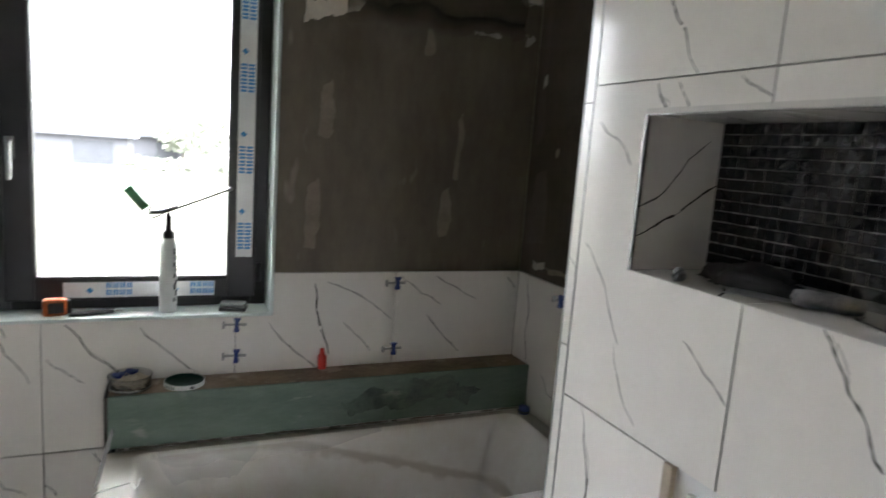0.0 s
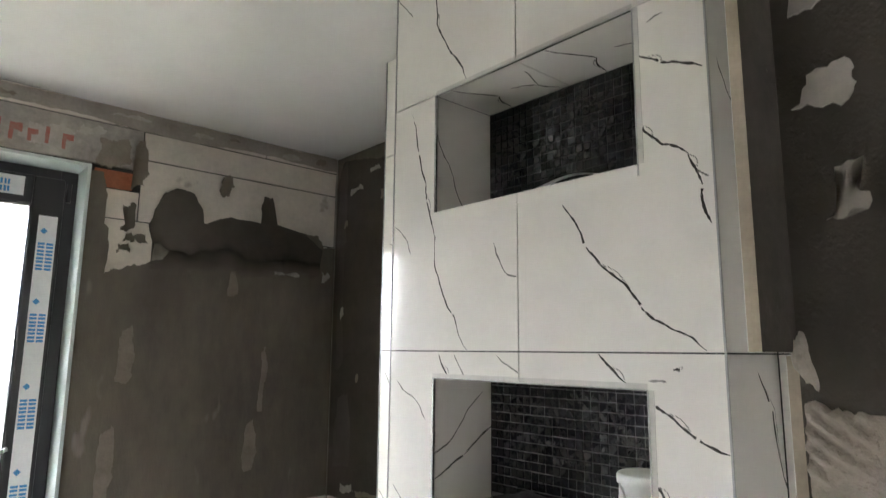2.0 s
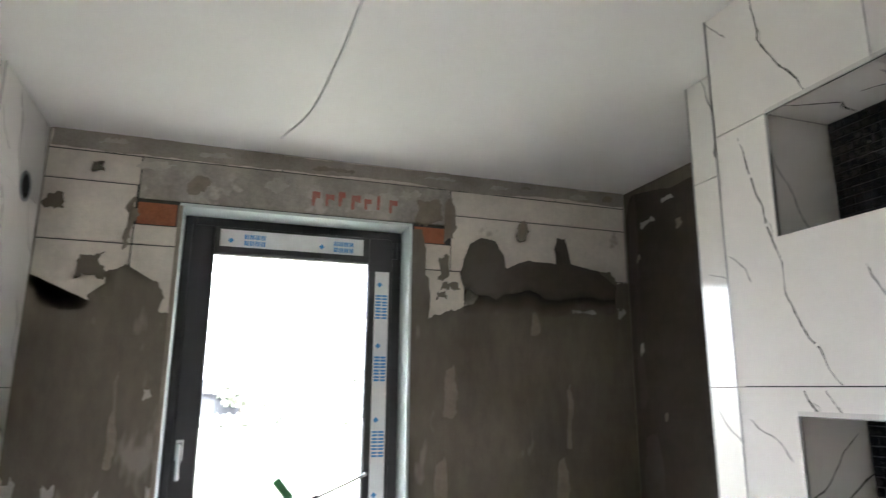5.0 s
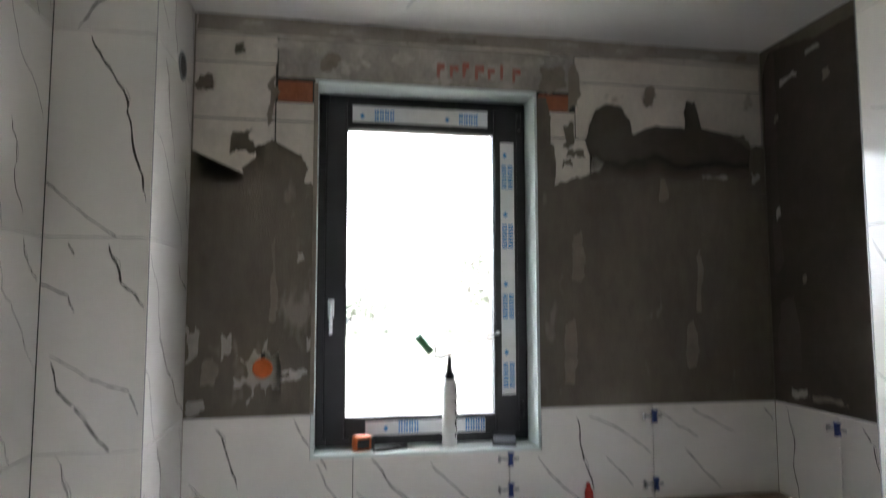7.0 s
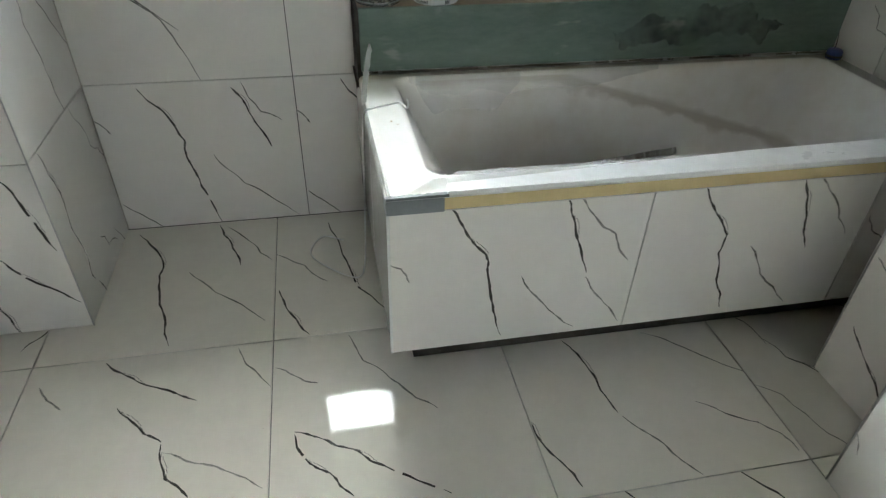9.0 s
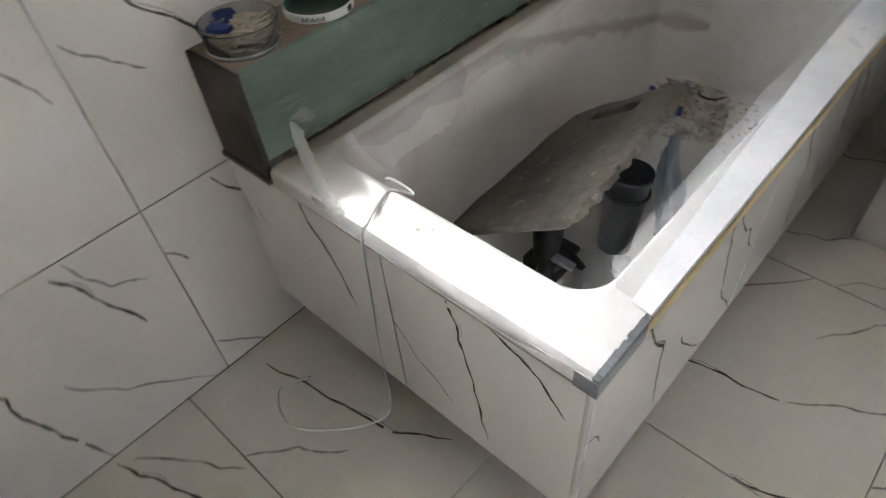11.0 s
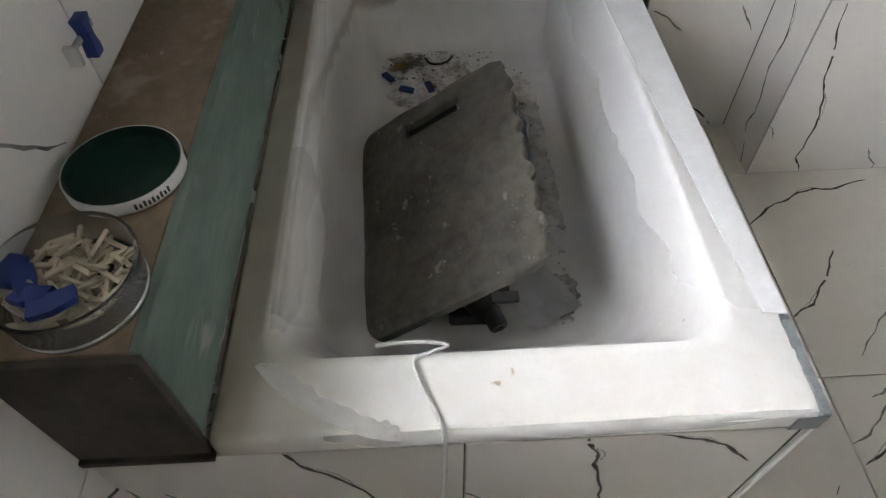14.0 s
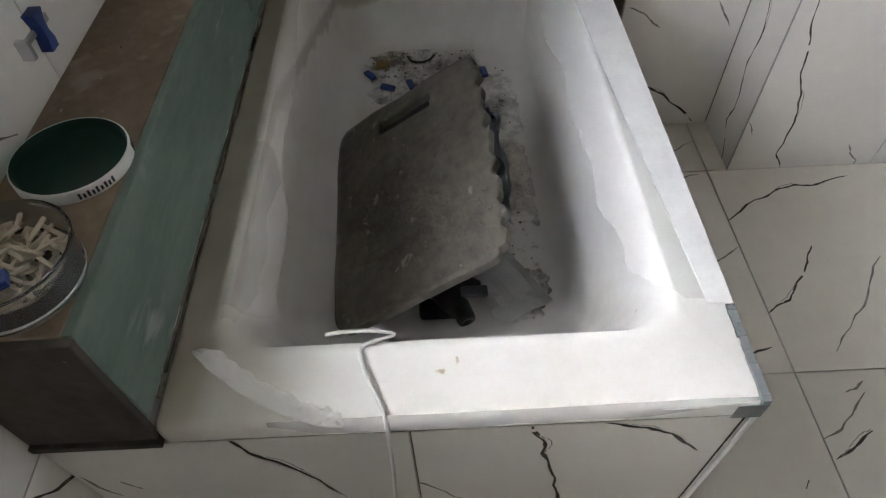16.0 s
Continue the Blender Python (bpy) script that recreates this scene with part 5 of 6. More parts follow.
def clip(m, tilt=0.0):
    """A tile-levelling clip: a clear strap with a wedge driven through."""
    ob = tagged(empty("levelling_clip", m @ Matrix.Rotation(tilt, 4, "Z") @ Matrix.Scale(1.35, 4)), "blue wedge in a clear tile-levelling clip on a joint", "tile clip", "tile clips")
    bm = bmesh.new()
    add_box(bm, (-0.034, -0.003, 0.0003), (-0.004, 0.003, 0.004), 0, 0.001)
    add_box(bm, (-0.036, -0.009, 0.0003), (-0.030, 0.009, 0.012), 0, 0.001)
    add_box(bm, (0.002, -0.004, 0.0003), (0.026, 0.004, 0.003), 0, 0.001)
    part("strap", bm, CLEAR_FILM, ob)
    bm = slab([(-0.007, -0.018), (0.006, -0.018), (0.007, -0.010), (0.004, -0.002), (0.004, 0.008), (0.009, 0.018), (-0.009, 0.018), (-0.005, 0.006), (-0.005, -0.006)], 0.011, Matrix.Translation((0, 0, 0.001)))
    part("wedge", bm, BLUE, ob)
    return ob


WIN = Matrix(((1, 0, 0, 0), (0, 0, -1, 0), (0, 1, 0, 0), (0, 0, 0, 1)))
for x, z in ((0.303, 0.928), (0.303, 0.812), (0.904, 1.072), (0.904, 0.805)):
    clip(Matrix.Translation((x, 0, z)) @ WIN, 0.05 * (x - z))
clip(Matrix.Translation((XR, -0.34, 1.065)) @ Matrix(((0, 0, -1, 0), (-1, 0, 0, 0), (0, 1, 0, 0), (0, 0, 0, 1))))
cable = tagged(link("ceiling_cable", tube(spline([(-0.005, -1.35, CEIL - 0.003), (-0.010, -1.03, CEIL - 0.003), (-0.018, -0.79, CEIL - 0.003), (-0.05, -0.42, CEIL - 0.003), (-0.122, -0.16, CEIL - 0.003)]), 0.0042, 6), PAPER), "thin grey cable curving along the ceiling", "cable")
frame_box = tagged(empty("service_opening"), "rough open service hole in the tiled block", "service hole", kind="structure")
part("wood_edge", boxes(((0.8155, -1.590, 0.90), (0.829, -1.5705, 1.1245)), bevel=0.001), TILE_EDGE, frame_box)
part("backing", boxes(((0.8265, -1.875, 0.90), (0.8298, -1.591, 1.1245))), PAPER, frame_box)
part("bracket", boxes(((0.815, -1.66, 0.93), (0.8263, -1.625, 1.10)), ((0.812, -1.70, 1.03), (0.8263, -1.66, 1.06)), bevel=0.002), WHITE_PLASTIC, frame_box)

# ---- on the sill ----
SZ = WZ0 + 0.0005
gun = tagged(empty("foam_gun", Matrix.Translation((0.076, 0.062, SZ))), "white foam canister with metal gun and green grip on sill", "foam gun")
can = part("canister", lathe([(0, 0), (0.025, 0), (0.029, 0.004), (0.029, 0.225), (0.027, 0.245), (0.021, 0.258), (0.018, 0.262), (0, 0.264)], 28), WHITE_PLASTIC, gun, "white canister with unreadable dark print")
bm = bmesh.new()
for k in range(9):
    a = radians(44 + (k % 2) * 14)
    add_box(bm, (-0.004, -0.0006, 0), (0.004, 0.0006, 0.014 + 0.004 * (k % 3)), 0, 0, Matrix.Rotation(a, 4, "Z") @ Matrix.Translation((0, -0.0293, 0.04 + k * 0.021)))
part("print", bm, INK, can)
part("adapter", lathe([(0.014, 0.258), (0.020, 0.262), (0.021, 0.282), (0.012, 0.290), (0.008, 0.325), (0.010, 0.335), (0.004, 0.352), (0, 0.353)], 16), BLACK, gun)
part("barrel", tube([(-0.045, 0, 0.345), (0.01, 0, 0.360), (0.20, -0.004, 0.440)], 0.0042, 10), STEEL, gun, "thin bare steel barrel")
bm = tube([(-0.060, 0, 0.350), (-0.02, 0, 0.353), (0.03, 0, 0.372)], 0.008, 10)
add_tube(bm, [(-0.055, 0, 0.352), (-0.068, 0.002, 0.338), (-0.05, 0, 0.330), (-0.02, 0, 0.345)], 0.003, 6)
part("valve", bm, STEEL, gun)
part("nozzle_tip", tube([(0.194, -0.004, 0.438), (0.206, -0.004, 0.443)], 0.007, 10), STEEL, gun)
bm = bmesh.new()
add_box(bm, (-0.016, -0.011, -0.045), (0.016, 0.011, 0.045), 0, 0.006, Matrix.Translation((-0.100, 0, 0.398)) @ Matrix.Rotation(radians(-40), 4, "Y"))
part("grip", bm, GREEN, gun, "green plastic grip")
part("trigger", tube(spline([(-0.062, 0, 0.352), (-0.055, 0, 0.375), (-0.062, 0, 0.40)]), 0.003, 6), BLACK, gun)

tape = tagged(empty("tape_measure", pose(-0.262, 0.055, SZ, 0, 0, 12)), "orange and black tape measure on the sill", "tape measure")
bm = bmesh.new()
add_box(bm, (-0.040, -0.020, 0.0), (0.032, 0.020, 0.058), 0, 0.010)
part("case", bm, ORANGE, tape)
bm = bmesh.new()
add_box(bm, (-0.026, -0.0225, 0.010), (0.020, -0.019, 0.046), 0, 0.0015)
add_box(bm, (0.028, -0.017, 0.004), (0.042, 0.017, 0.050), 0, 0.004)
part("grip_pad", bm, BLACK, tape, "black rubber pad")
part("hook", boxes(((0.041, -0.010, 0.004), (0.046, 0.010, 0.018)), bevel=0.001), STEEL, tape)
pencil = tagged(empty("utility_knife", pose(-0.15, 0.045, SZ + 0.006, 0, -3, 10)), "dark utility knife lying on the sill", "knife")
bm = bmesh.new()
add_box(bm, (-0.075, -0.009, -0.006), (0.06, 0.009, 0.009), 0, 0.004)
part("handle", bm, BLACK, pencil)
part("blade", boxes(((0.055, -0.006, -0.001), (0.085, 0.006, 0.0006))), STEEL, pencil)
note = tagged(link("paper_scrap", boxes(((-0.075, 0.010, SZ), (0.03, 0.060, SZ + 0.0015)), bevel=0.0005), FILM), "white paper scrap lying on the sill", "paper")
pad = tagged(empty("sanding_block", pose(0.295, 0.055, SZ, 0, 0, -14)), "dark grey sanding block with a pale pad on the sill", "sanding block")
part("body", boxes(((-0.045, -0.026, 0.012), (0.045, 0.026, 0.030)), bevel=0.005), GREY_PLASTIC, pad)
part("sole", boxes(((-0.047, -0.028, 0.0), (0.047, 0.028, 0.012)), bevel=0.003), BLACK, pad)

# ---- on the ledge ----
LZ = 0.7465
lid = tagged(empty("bucket_lid", Matrix.Translation((0.130, -0.077, LZ))), "dark green round lid with white printed rim on the ledge", "lid")
part("disc", lathe([(0, 0.004), (0.057, 0.004), (0.060, 0.006), (0.0615, 0.014), (0.0625, 0.0162)], 48), DARK_GREEN, lid, "dark green inside")
rim = part("rim", lathe([(0.0625, 0.0162), (0.0638, 0.0164), (0.0645, 0.0150), (0.0648, 0.002), (0.0635, 0.0), (0.05, 0.0), (0, 0.001)], 48), WHITE_PLASTIC, lid, "white rim")
bm = bmesh.new()
for k in range(9):
    a = radians(205 + k * 4.2)
    add_box(bm, (0.0645, -0.0013, 0.004), (0.0653, 0.0013, 0.0115 - 0.002 * (k % 2)), 0, 0, Matrix.Rotation(a, 4, "Z"))
part("print", bm, INK, rim)
bm = bmesh.new()
for k in range(5):
    a = radians(285 + k * 2.6)
    add_box(bm, (0.0645, -0.0009, 0.003), (0.0653, 0.0009, 0.013), 0, 0, Matrix.Rotation(a, 4, "Z"))
part("print", bm, INK, rim)

pot = tagged(empty("clip_tub", Matrix.Translation((-0.036, -0.080, LZ))), "clear round tub of white spacers and blue wedges on ledge", "plastic tub")
part("wall", lathe([(0, 0.0), (0.058, 0.0), (0.062, 0.003), (0.066, 0.045), (0.068, 0.047), (0.066, 0.049), (0.0635, 0.046), (0.060, 0.005), (0, 0.003)], 40), CLEAR, pot)
part("band", lathe([(0.0628, 0.006), (0.0640, 0.007), (0.0645, 0.011), (0.0634, 0.012)], 40), CHROME, pot)
rnd = random.Random(17)
sp = bmesh.new()
add_box(sp, (-0.0135, -0.0022, -0.0016), (0.0135, 0.0022, 0.0016), 0, 0.0008)
SPACER = bpy.data.meshes.new("spacer")
sp.to_mesh(SPACER)
sp.free()
SPACER.materials.append(CREAM)
for k in range(150):
    a, r = rnd.uniform(0, 6.28), 0.052 * math.sqrt(rnd.random())
    o = new("spacer", SPACER)
    o.parent = pot
    z = 0.008 + 0.030 * rnd.random() + 0.010 * (1 - r / 0.052)
    o.matrix_basis = pose(r * math.cos(a), r * math.sin(a), z, rnd.uniform(-25, 25), rnd.uniform(-25, 25), rnd.uniform(0, 180))
for k, (x, y, rz) in enumerate(((-0.012, 0.028, 30), (-0.030, 0.012, 80), (-0.040, -0.010, 120), (0.0, 0.045, 10))):
    bm = slab([(-0.020, -0.008), (0.018, -0.010), (0.022, 0.006), (0.004, 0.010), (-0.018, 0.007)], 0.008, Matrix())
    part("wedge", bm, BLUE, pot, "blue wedge").matrix_basis = pose(x, y, 0.040 + 0.003 * (k % 3), 14 - 9 * (k % 3), 12 * (k % 2), rz)
bottle = tagged(empty("red_marker", pose(0.615, -0.022, LZ, -8, 0, 0)), "small red plastic bottle leaning on the tiles", "bottle")
part("body", lathe([(0, 0), (0.015, 0), (0.0165, 0.003), (0.0165, 0.048), (0.010, 0.058), (0.008, 0.060)], 20), RED, bottle)
part("cap", lathe([(0.009, 0.058), (0.0095, 0.060), (0.007, 0.078), (0, 0.080)], 16), RED, bottle)
bm = bmesh.new()
for k in range(36):
    x, y, s = rnd.uniform(-0.08, 1.42), rnd.uniform(-0.14, -0.01), 0.0006 + 0.003 * rnd.random() ** 2
    add_box(bm, (x, y, LZ - 0.001), (x + s * 2, y + s, LZ + s * 0.7), 0, 0, None)
tagged(link("plaster_crumbs", bm, SCRAPE), "pale plaster crumbs scattered on the ledge", "crumbs", kind="stuff")

# ---- in the tub ----
FZ = RIM - 0.4145          # the tub's floor
board = tagged(empty("plastic_board"), "dusty grey plastic board with a handle slot leaning inside the bathtub", "board")
P1, P2, P3, P4 = Vector((0.186, -0.284, 0.256)), Vector((0.746, -0.256, 0.250)), Vector((0.712, -0.566, 0.485)), Vector((0.216, -0.594, 0.445))


def leaning_board():
    n = (P4 - P1).cross(P2 - P1).normalized()
    bm = bmesh.new()
    nu, nv = 44, 30

    def at(a, b):
        p = (P1 * (1 - a) + P2 * a) * (1 - b) + (P4 * (1 - a) + P3 * a) * b
        return p
    top, bot = {}, {}
    for i in range(nu + 1):
        for k in range(nv + 1):
            a, b = i / nu, k / nv
            ca, cb = a - 0.5, b - 0.5
            r = 0.10   # rounded corners
            ex, ey = max(0, abs(ca) - 0.5 + r), max(0, abs(cb) - 0.5 + r)
            if ex > 0 and ey > 0:
                q = max(ex, ey) / math.hypot(ex, ey)
                ca, cb = math.copysign(0.5 - r + ex * q, ca), math.copysign(0.5 - r + ey * q, cb)
            aa, bb = ca + 0.5, cb + 0.5
            if k == nv:
                bb += 0.034 * abs(math.sin(i * 0.62)) + 0.010 * math.sin(i * 1.9) - 0.022
            p = at(aa, bb) + n * 0.0035 * noise.noise((aa * 6, bb * 5, 4))
            top[i, k] = bm.verts.new(p)
            bot[i, k] = bm.verts.new(p - n * 0.016)
    slot = {(i, k) for i in range(37, 40) for k in range(10, 21)}
    for i in range(nu):
        for k in range(nv):
            if (i, k) in slot:
                continue
            bm.faces.new((top[i, k], top[i + 1, k], top[i + 1, k + 1], top[i, k + 1])).smooth = True
            bm.faces.new((bot[i, k], bot[i, k + 1], bot[i + 1, k + 1], bot[i + 1, k])).smooth = True
            for (a, b), (c, d), (e, f) in (((i, k), (i + 1, k), (i, k - 1)), ((i + 1, k), (i + 1, k + 1), (i + 1, k)), ((i + 1, k + 1), (i, k + 1), (i, k + 1)), ((i, k + 1), (i, k), (i - 1, k))):
                if (e, f) in slot or not (0 <= e < nu and 0 <= f < nv):
                    bm.faces.new((top[c, d], top[a, b], bot[a, b], bot[c, d]))
    return bm


part("plate", leaning_board(), BOARD, board)
# black plate under the slot, put there for the dark of its depth
nb = (P4 - P1).cross(P2 - P1).normalized()
quad = [(P1 * (1 - a) + P2 * a) * (1 - b) + (P4 * (1 - a) + P3 * a) * b for a, b in ((0.80, 0.30), (0.93, 0.30), (0.93, 0.66), (0.80, 0.66))]
bm = bmesh.new()
lo_, hi_ = [bm.verts.new(q - nb * 0.020) for q in quad], [bm.verts.new(q - nb * 0.0165) for q in quad]
bm.faces.new(hi_)
bm.faces.new(lo_[::-1])
for k in range(4):
    bm.faces.new((lo_[k], lo_[(k + 1) % 4], hi_[(k + 1) % 4], hi_[k]))
part("slot_backing", bm, GASKET_AND_SHADE, board, "black plate standing in for the handle slot's shade")
bm = bmesh.new()
rnd = random.Random(5)
for k in range(22):
    a, b = rnd.uniform(0.03, 0.3), 0.86 + 0.11 * rnd.random()
    p = (P1 * (1 - a) + P2 * a) * (1 - b) + (P4 * (1 - a) + P3 * a) * b
    s = rnd.uniform(0.001, 0.003)
    add_box(bm, (-s, -s * 1.6, -s * 0.4), (s, s * 1.3, s * 0.5), 0, 0, Matrix.Translation(p) @ Matrix.Rotation(k, 4, "Z"))
part("mortar_crust", bm, SCRAPE, board)

SMOKY = material("smoky_dark_plastic", (0.075, 0.08, 0.088), 0.3, vary=0.25, scale=25)
cup = tagged(empty("grey_cup", pose(0.478, -0.560, FZ + 0.001, 2, 3, 0)), "dark grey plastic measuring cup standing in the bathtub", "cup")
part("body", lathe([(0, 0), (0.036, 0), (0.039, 0.004), (0.046, 0.21), (0.049, 0.213), (0.049, 0.222), (0.045, 0.222), (0.038, 0.010), (0, 0.008)], 32), SMOKY, cup)
part("collar", lathe([(0.0455, 0.165), (0.051, 0.167), (0.051, 0.174), (0.0458, 0.176)], 32), BLACK, cup)
bag = tagged(empty("crumpled_bag", Matrix.Translation((0.590, -0.600, FZ))), "crumpled grey-blue plastic bag standing in the bathtub", "bag")
bm = bmesh.new()
grid = []
for i in range(15):
    u = i / 14
    row = []
    for k in range(17):
        v = k / 16
        half = 0.066 * (1 - 0.35 * v) * (1 + 0.2 * noise.noise((v * 3, 5, 1)))
        fold = 0.020 * abs(((u * 2.5 + 0.3 * noise.noise((u * 2, v * 2, 4))) % 1) * 2 - 1) + 0.016 * noise.noise((u * 3.3, v * 3.6, 8)) + 0.006 * noise.noise((u * 9, v * 9, 2))
        row.append(bm.verts.new(((u - 0.5) * 2 * half + 0.012 * v, -0.034 + 0.050 * v - fold, max(0.001, 0.285 * v - 0.035 * u * v + 0.012 * noise.noise((u * 5, v * 4, 9))))))
    grid.append(row)
for a, b in zip(grid, grid[1:]):
    for k in range(16):
        bm.faces.new((a[k], b[k], b[k + 1], a[k + 1]))
bmesh.ops.solidify(bm, geom=bm.faces[:], thickness=0.012)
BAG = material("grey_blue_bag", (0.46, 0.52, 0.58), 0.4, vary=0.15, scale=20, bump=0.4, bump_scale=30)
part("film", bm, BAG, bag)
part("tie", boxes(((-0.03, -0.03, 0.0), (0.05, -0.016, 0.05)), bevel=0.006), BLACK, bag)
sheet = tagged(empty("paper_sheet", pose(0.345, -0.608, FZ + 0.020, 5, 0, 30)), "creased grey paper sheet on the tub's floor", "paper")
bm = bmesh.new()
g = [[bm.verts.new(((i - 4) * 0.021, (k - 3) * 0.021, 0.010 + 0.010 * noise.noise((i * 0.4, k * 0.5, 2)))) for k in range(7)] for i in range(9)]
for a, b in zip(g, g[1:]):
    for k in range(6):
        bm.faces.new((a[k], b[k], b[k + 1], a[k + 1]))
bmesh.ops.solidify(bm, geom=bm.faces[:], thickness=0.0008)
part("sheet", bm, PAPER, sheet)
tool = tagged(empty("black_tool", pose(0.262, -0.505, FZ + 0.066, 0, 0, 0)), "black power tool with a short nozzle lying under the board", "power tool")
part("body", tube([(0.17, 0.10, -0.010), (0.10, 0.055, -0.006), (0.045, 0.022, 0.006), (-0.008, -0.010, 0.012)], 0.034, 16, lambda t: 1.25 - 0.62 * t), BLACK, tool)
part("nose", lathe([(0, 0.004), (0.008, 0.004), (0.009, 0.0), (0.0165, 0.0), (0.0185, 0.006), (0.0185, 0.040), (0.015, 0.044)], 20), BLACK, tool).matrix_basis = Matrix.Translation((-0.034, -0.022, 0.010)) @ Matrix.Rotation(radians(82), 4, "Y") @ Matrix.Rotation(radians(-20), 4, "X")
part("switch", boxes(((0.012, -0.064, 0.022), (0.036, -0.012, 0.031)), bevel=0.003), GREY_PLASTIC, tool)
part("grip", tube([(0.10, 0.05, -0.01), (0.09, -0.01, -0.03), (0.085, -0.05, -0.048)], 0.017, 12), BLACK, tool)
part("foot", boxes(((0.02, -0.02, -0.066), (0.13, 0.07, -0.020)), bevel=0.008), BLACK, tool)
rnd = random.Random(23)
for x, y, rz in ((1.105, -0.628, 12), (1.112, -0.305, 40), (1.052, -0.357, 70), (1.06, -0.420, 20)):
    o = tagged(empty("loose_wedge", pose(x, y, FZ + 0.001, 0, 0, rz)), "small blue wedge lying on the tub's dirty floor", "wedge", "loose wedges")
    part("wedge", slab([(-0.020, -0.008), (-0.006, -0.009), (-0.004, -0.002), (0.006, -0.002), (0.008, -0.010), (0.020, -0.009), (0.021, 0.006), (-0.020, 0.008)], 0.009, Matrix()), BLUE, o)
hose = tagged(link("rubber_strip", tube(spline([(1.20, -0.490, FZ + 0.004), (1.178, -0.475, FZ + 0.004), (1.168, -0.450, FZ + 0.004), (1.175, -0.425, FZ + 0.004), (1.20, -0.412, FZ + 0.004)]), 0.0035, 6), BLACK), "short curved black rubber strip on the tub's floor", "strip")
bm = bmesh.new()
for k in range(320):
    far = k % 5 == 0
    x = rnd.gauss(1.12, 0.07) if not far else rnd.uniform(0.30, 1.15)
    y = rnd.uniform(-0.62, -0.30) if not far else rnd.gauss(-0.64, 0.03)
    s = 0.0005 + 0.0034 * rnd.random() ** 3
    add_box(bm, (-s * rnd.uniform(0.6, 1.6), -s * 0.7, 0), (s, s * 0.7, s * 0.6), 0, 0, pose(max(0.30, min(1.22, x)), max(-0.69, min(-0.30, y)), FZ + 0.0005, 0, 0, rnd.uniform(0, 90)))
tagged(link("dirt_crumbs", bm, DIRT), "brown dirt and mortar crumbs on the tub's floor", "dirt", kind="stuff")
STAINS = (patchy("ochre_stain", (0.52, 0.32, 0.07), 24, 0.40, 0.75, 0.22), patchy("brown_stain", (0.42, 0.27, 0.11), 18, 0.42, 0.6, 0.25), patchy("dark_stain", (0.24, 0.15, 0.065), 34, 0.56, 0.55, 0.12))
for k, (x, y, w, h, m) in enumerate(((1.10, -0.43, 0.115, 0.135, 1), (1.09, -0.44, 0.125, 0.145, 2), (1.20, -0.54, 0.02, 0.06, 2), (0.82, -0.665, 0.30, 0.040, 1), (0.93, -0.65, 0.05, 0.03, 2), (0.40, -0.672, 0.14, 0.04, 2), (0.33, -0.655, 0.07, 0.04, 1), (1.185, -0.350, 0.034, 0.060, 0))):
    o = slab(ragged([(x - w, y - h), (x + w, y - h * 0.9), (x + w * 0.9, y + h), (x - w * 0.9, y + h * 0.8)], min(w, h) * 0.5, 70 + k, 6), 0.0006, Matrix.Translation((0, 0, FZ + 0.0006 + 0.0004 * k)))
    skin(o)
    tagged(link("dirt_stain", o, STAINS[m]), "dried dirt stain on the tub's floor", "stain", "dirt stains")
cord = tagged(link("white_cord", tube(spline([(0.012, -0.335, RIM - 0.012), (0.004, -0.36, RIM + 0.006), (0.002, -0.395, RIM + 0.009), (-0.004, -0.422, RIM + 0.009), (-0.013, -0.400, RIM + 0.010), (-0.024, -0.382, RIM + 0.008), (-0.060, -0.392, RIM + 0.006), (-0.095, -0.408, RIM + 0.006), (-0.117, -0.414, RIM - 0.01), (-0.123, -0.41, 0.42), (-0.127, -0.40, 0.25), (-0.136, -0.41, 0.08), (-0.16, -0.39, 0.006), (-0.24, -0.33, 0.004), (-0.30, -0.24, 0.004), (-0.26, -0.15, 0.004), (-0.19, -0.18, 0.004)]), 0.0026, 6), WHITE_PLASTIC), "thin white cord hanging over the tub's rim to the floor", "cord")

# ---- in the niches ----
pail = tagged(empty("small_pail", pose(0.912, -1.872, N1[0] + 0.0005, 0, 0, 140)), "small white pail with a yellow label in the lower niche", "pail")
part("body", lathe([(0, 0), (0.036, 0), (0.038, 0.003), (0.043, 0.110), (0.045, 0.112)], 32), WHITE_PLASTIC, pail)
part("lid", lathe([(0.0445, 0.108), (0.049, 0.110), (0.049, 0.122), (0.045, 0.126), (0.043, 0.122), (0, 0.121)], 32), WHITE_PLASTIC, pail)
part("label_band", lathe([(0.0392, 0.040), (0.0400, 0.0402), (0.0421, 0.074), (0.0413, 0.0742)], 32), YELLOW, pail, "yellow label band")
part("handle", tube(spline([(0.045, 0.0, 0.105), (0.04, 0.03, 0.085), (0.0, 0.052, 0.070), (-0.04, 0.03, 0.085), (-0.045, 0.0, 0.105)]), 0.0022, 6), WHITE_PLASTIC, pail)
part("drip", slab(ragged([(-0.012, 0.05), (0.012, 0.05), (0.010, 0.105), (-0.012, 0.105)], 0.004, 3), 0.002, Matrix(((0, 0, 1, 0.0415), (1, 0, 0, 0), (0, 1, 0, 0), (0, 0, 0, 1)))), WHITE_PLASTIC, pail)
spat = tagged(empty("filling_knife", pose(0.893, -1.690, N1[0] + 0.014, 0, 0, 118)), "filling knife with a plaster-crusted handle in the niche", "filling knife")
bm = bmesh.new()
add_lathe(bm, [(0, -0.045), (0.010, -0.042), (0.0135, -0.02), (0.0115, 0.0), (0.0135, 0.025), (0.011, 0.043), (0, 0.047)], 16, 0, Matrix.Rotation(radians(90), 4, "Y"))
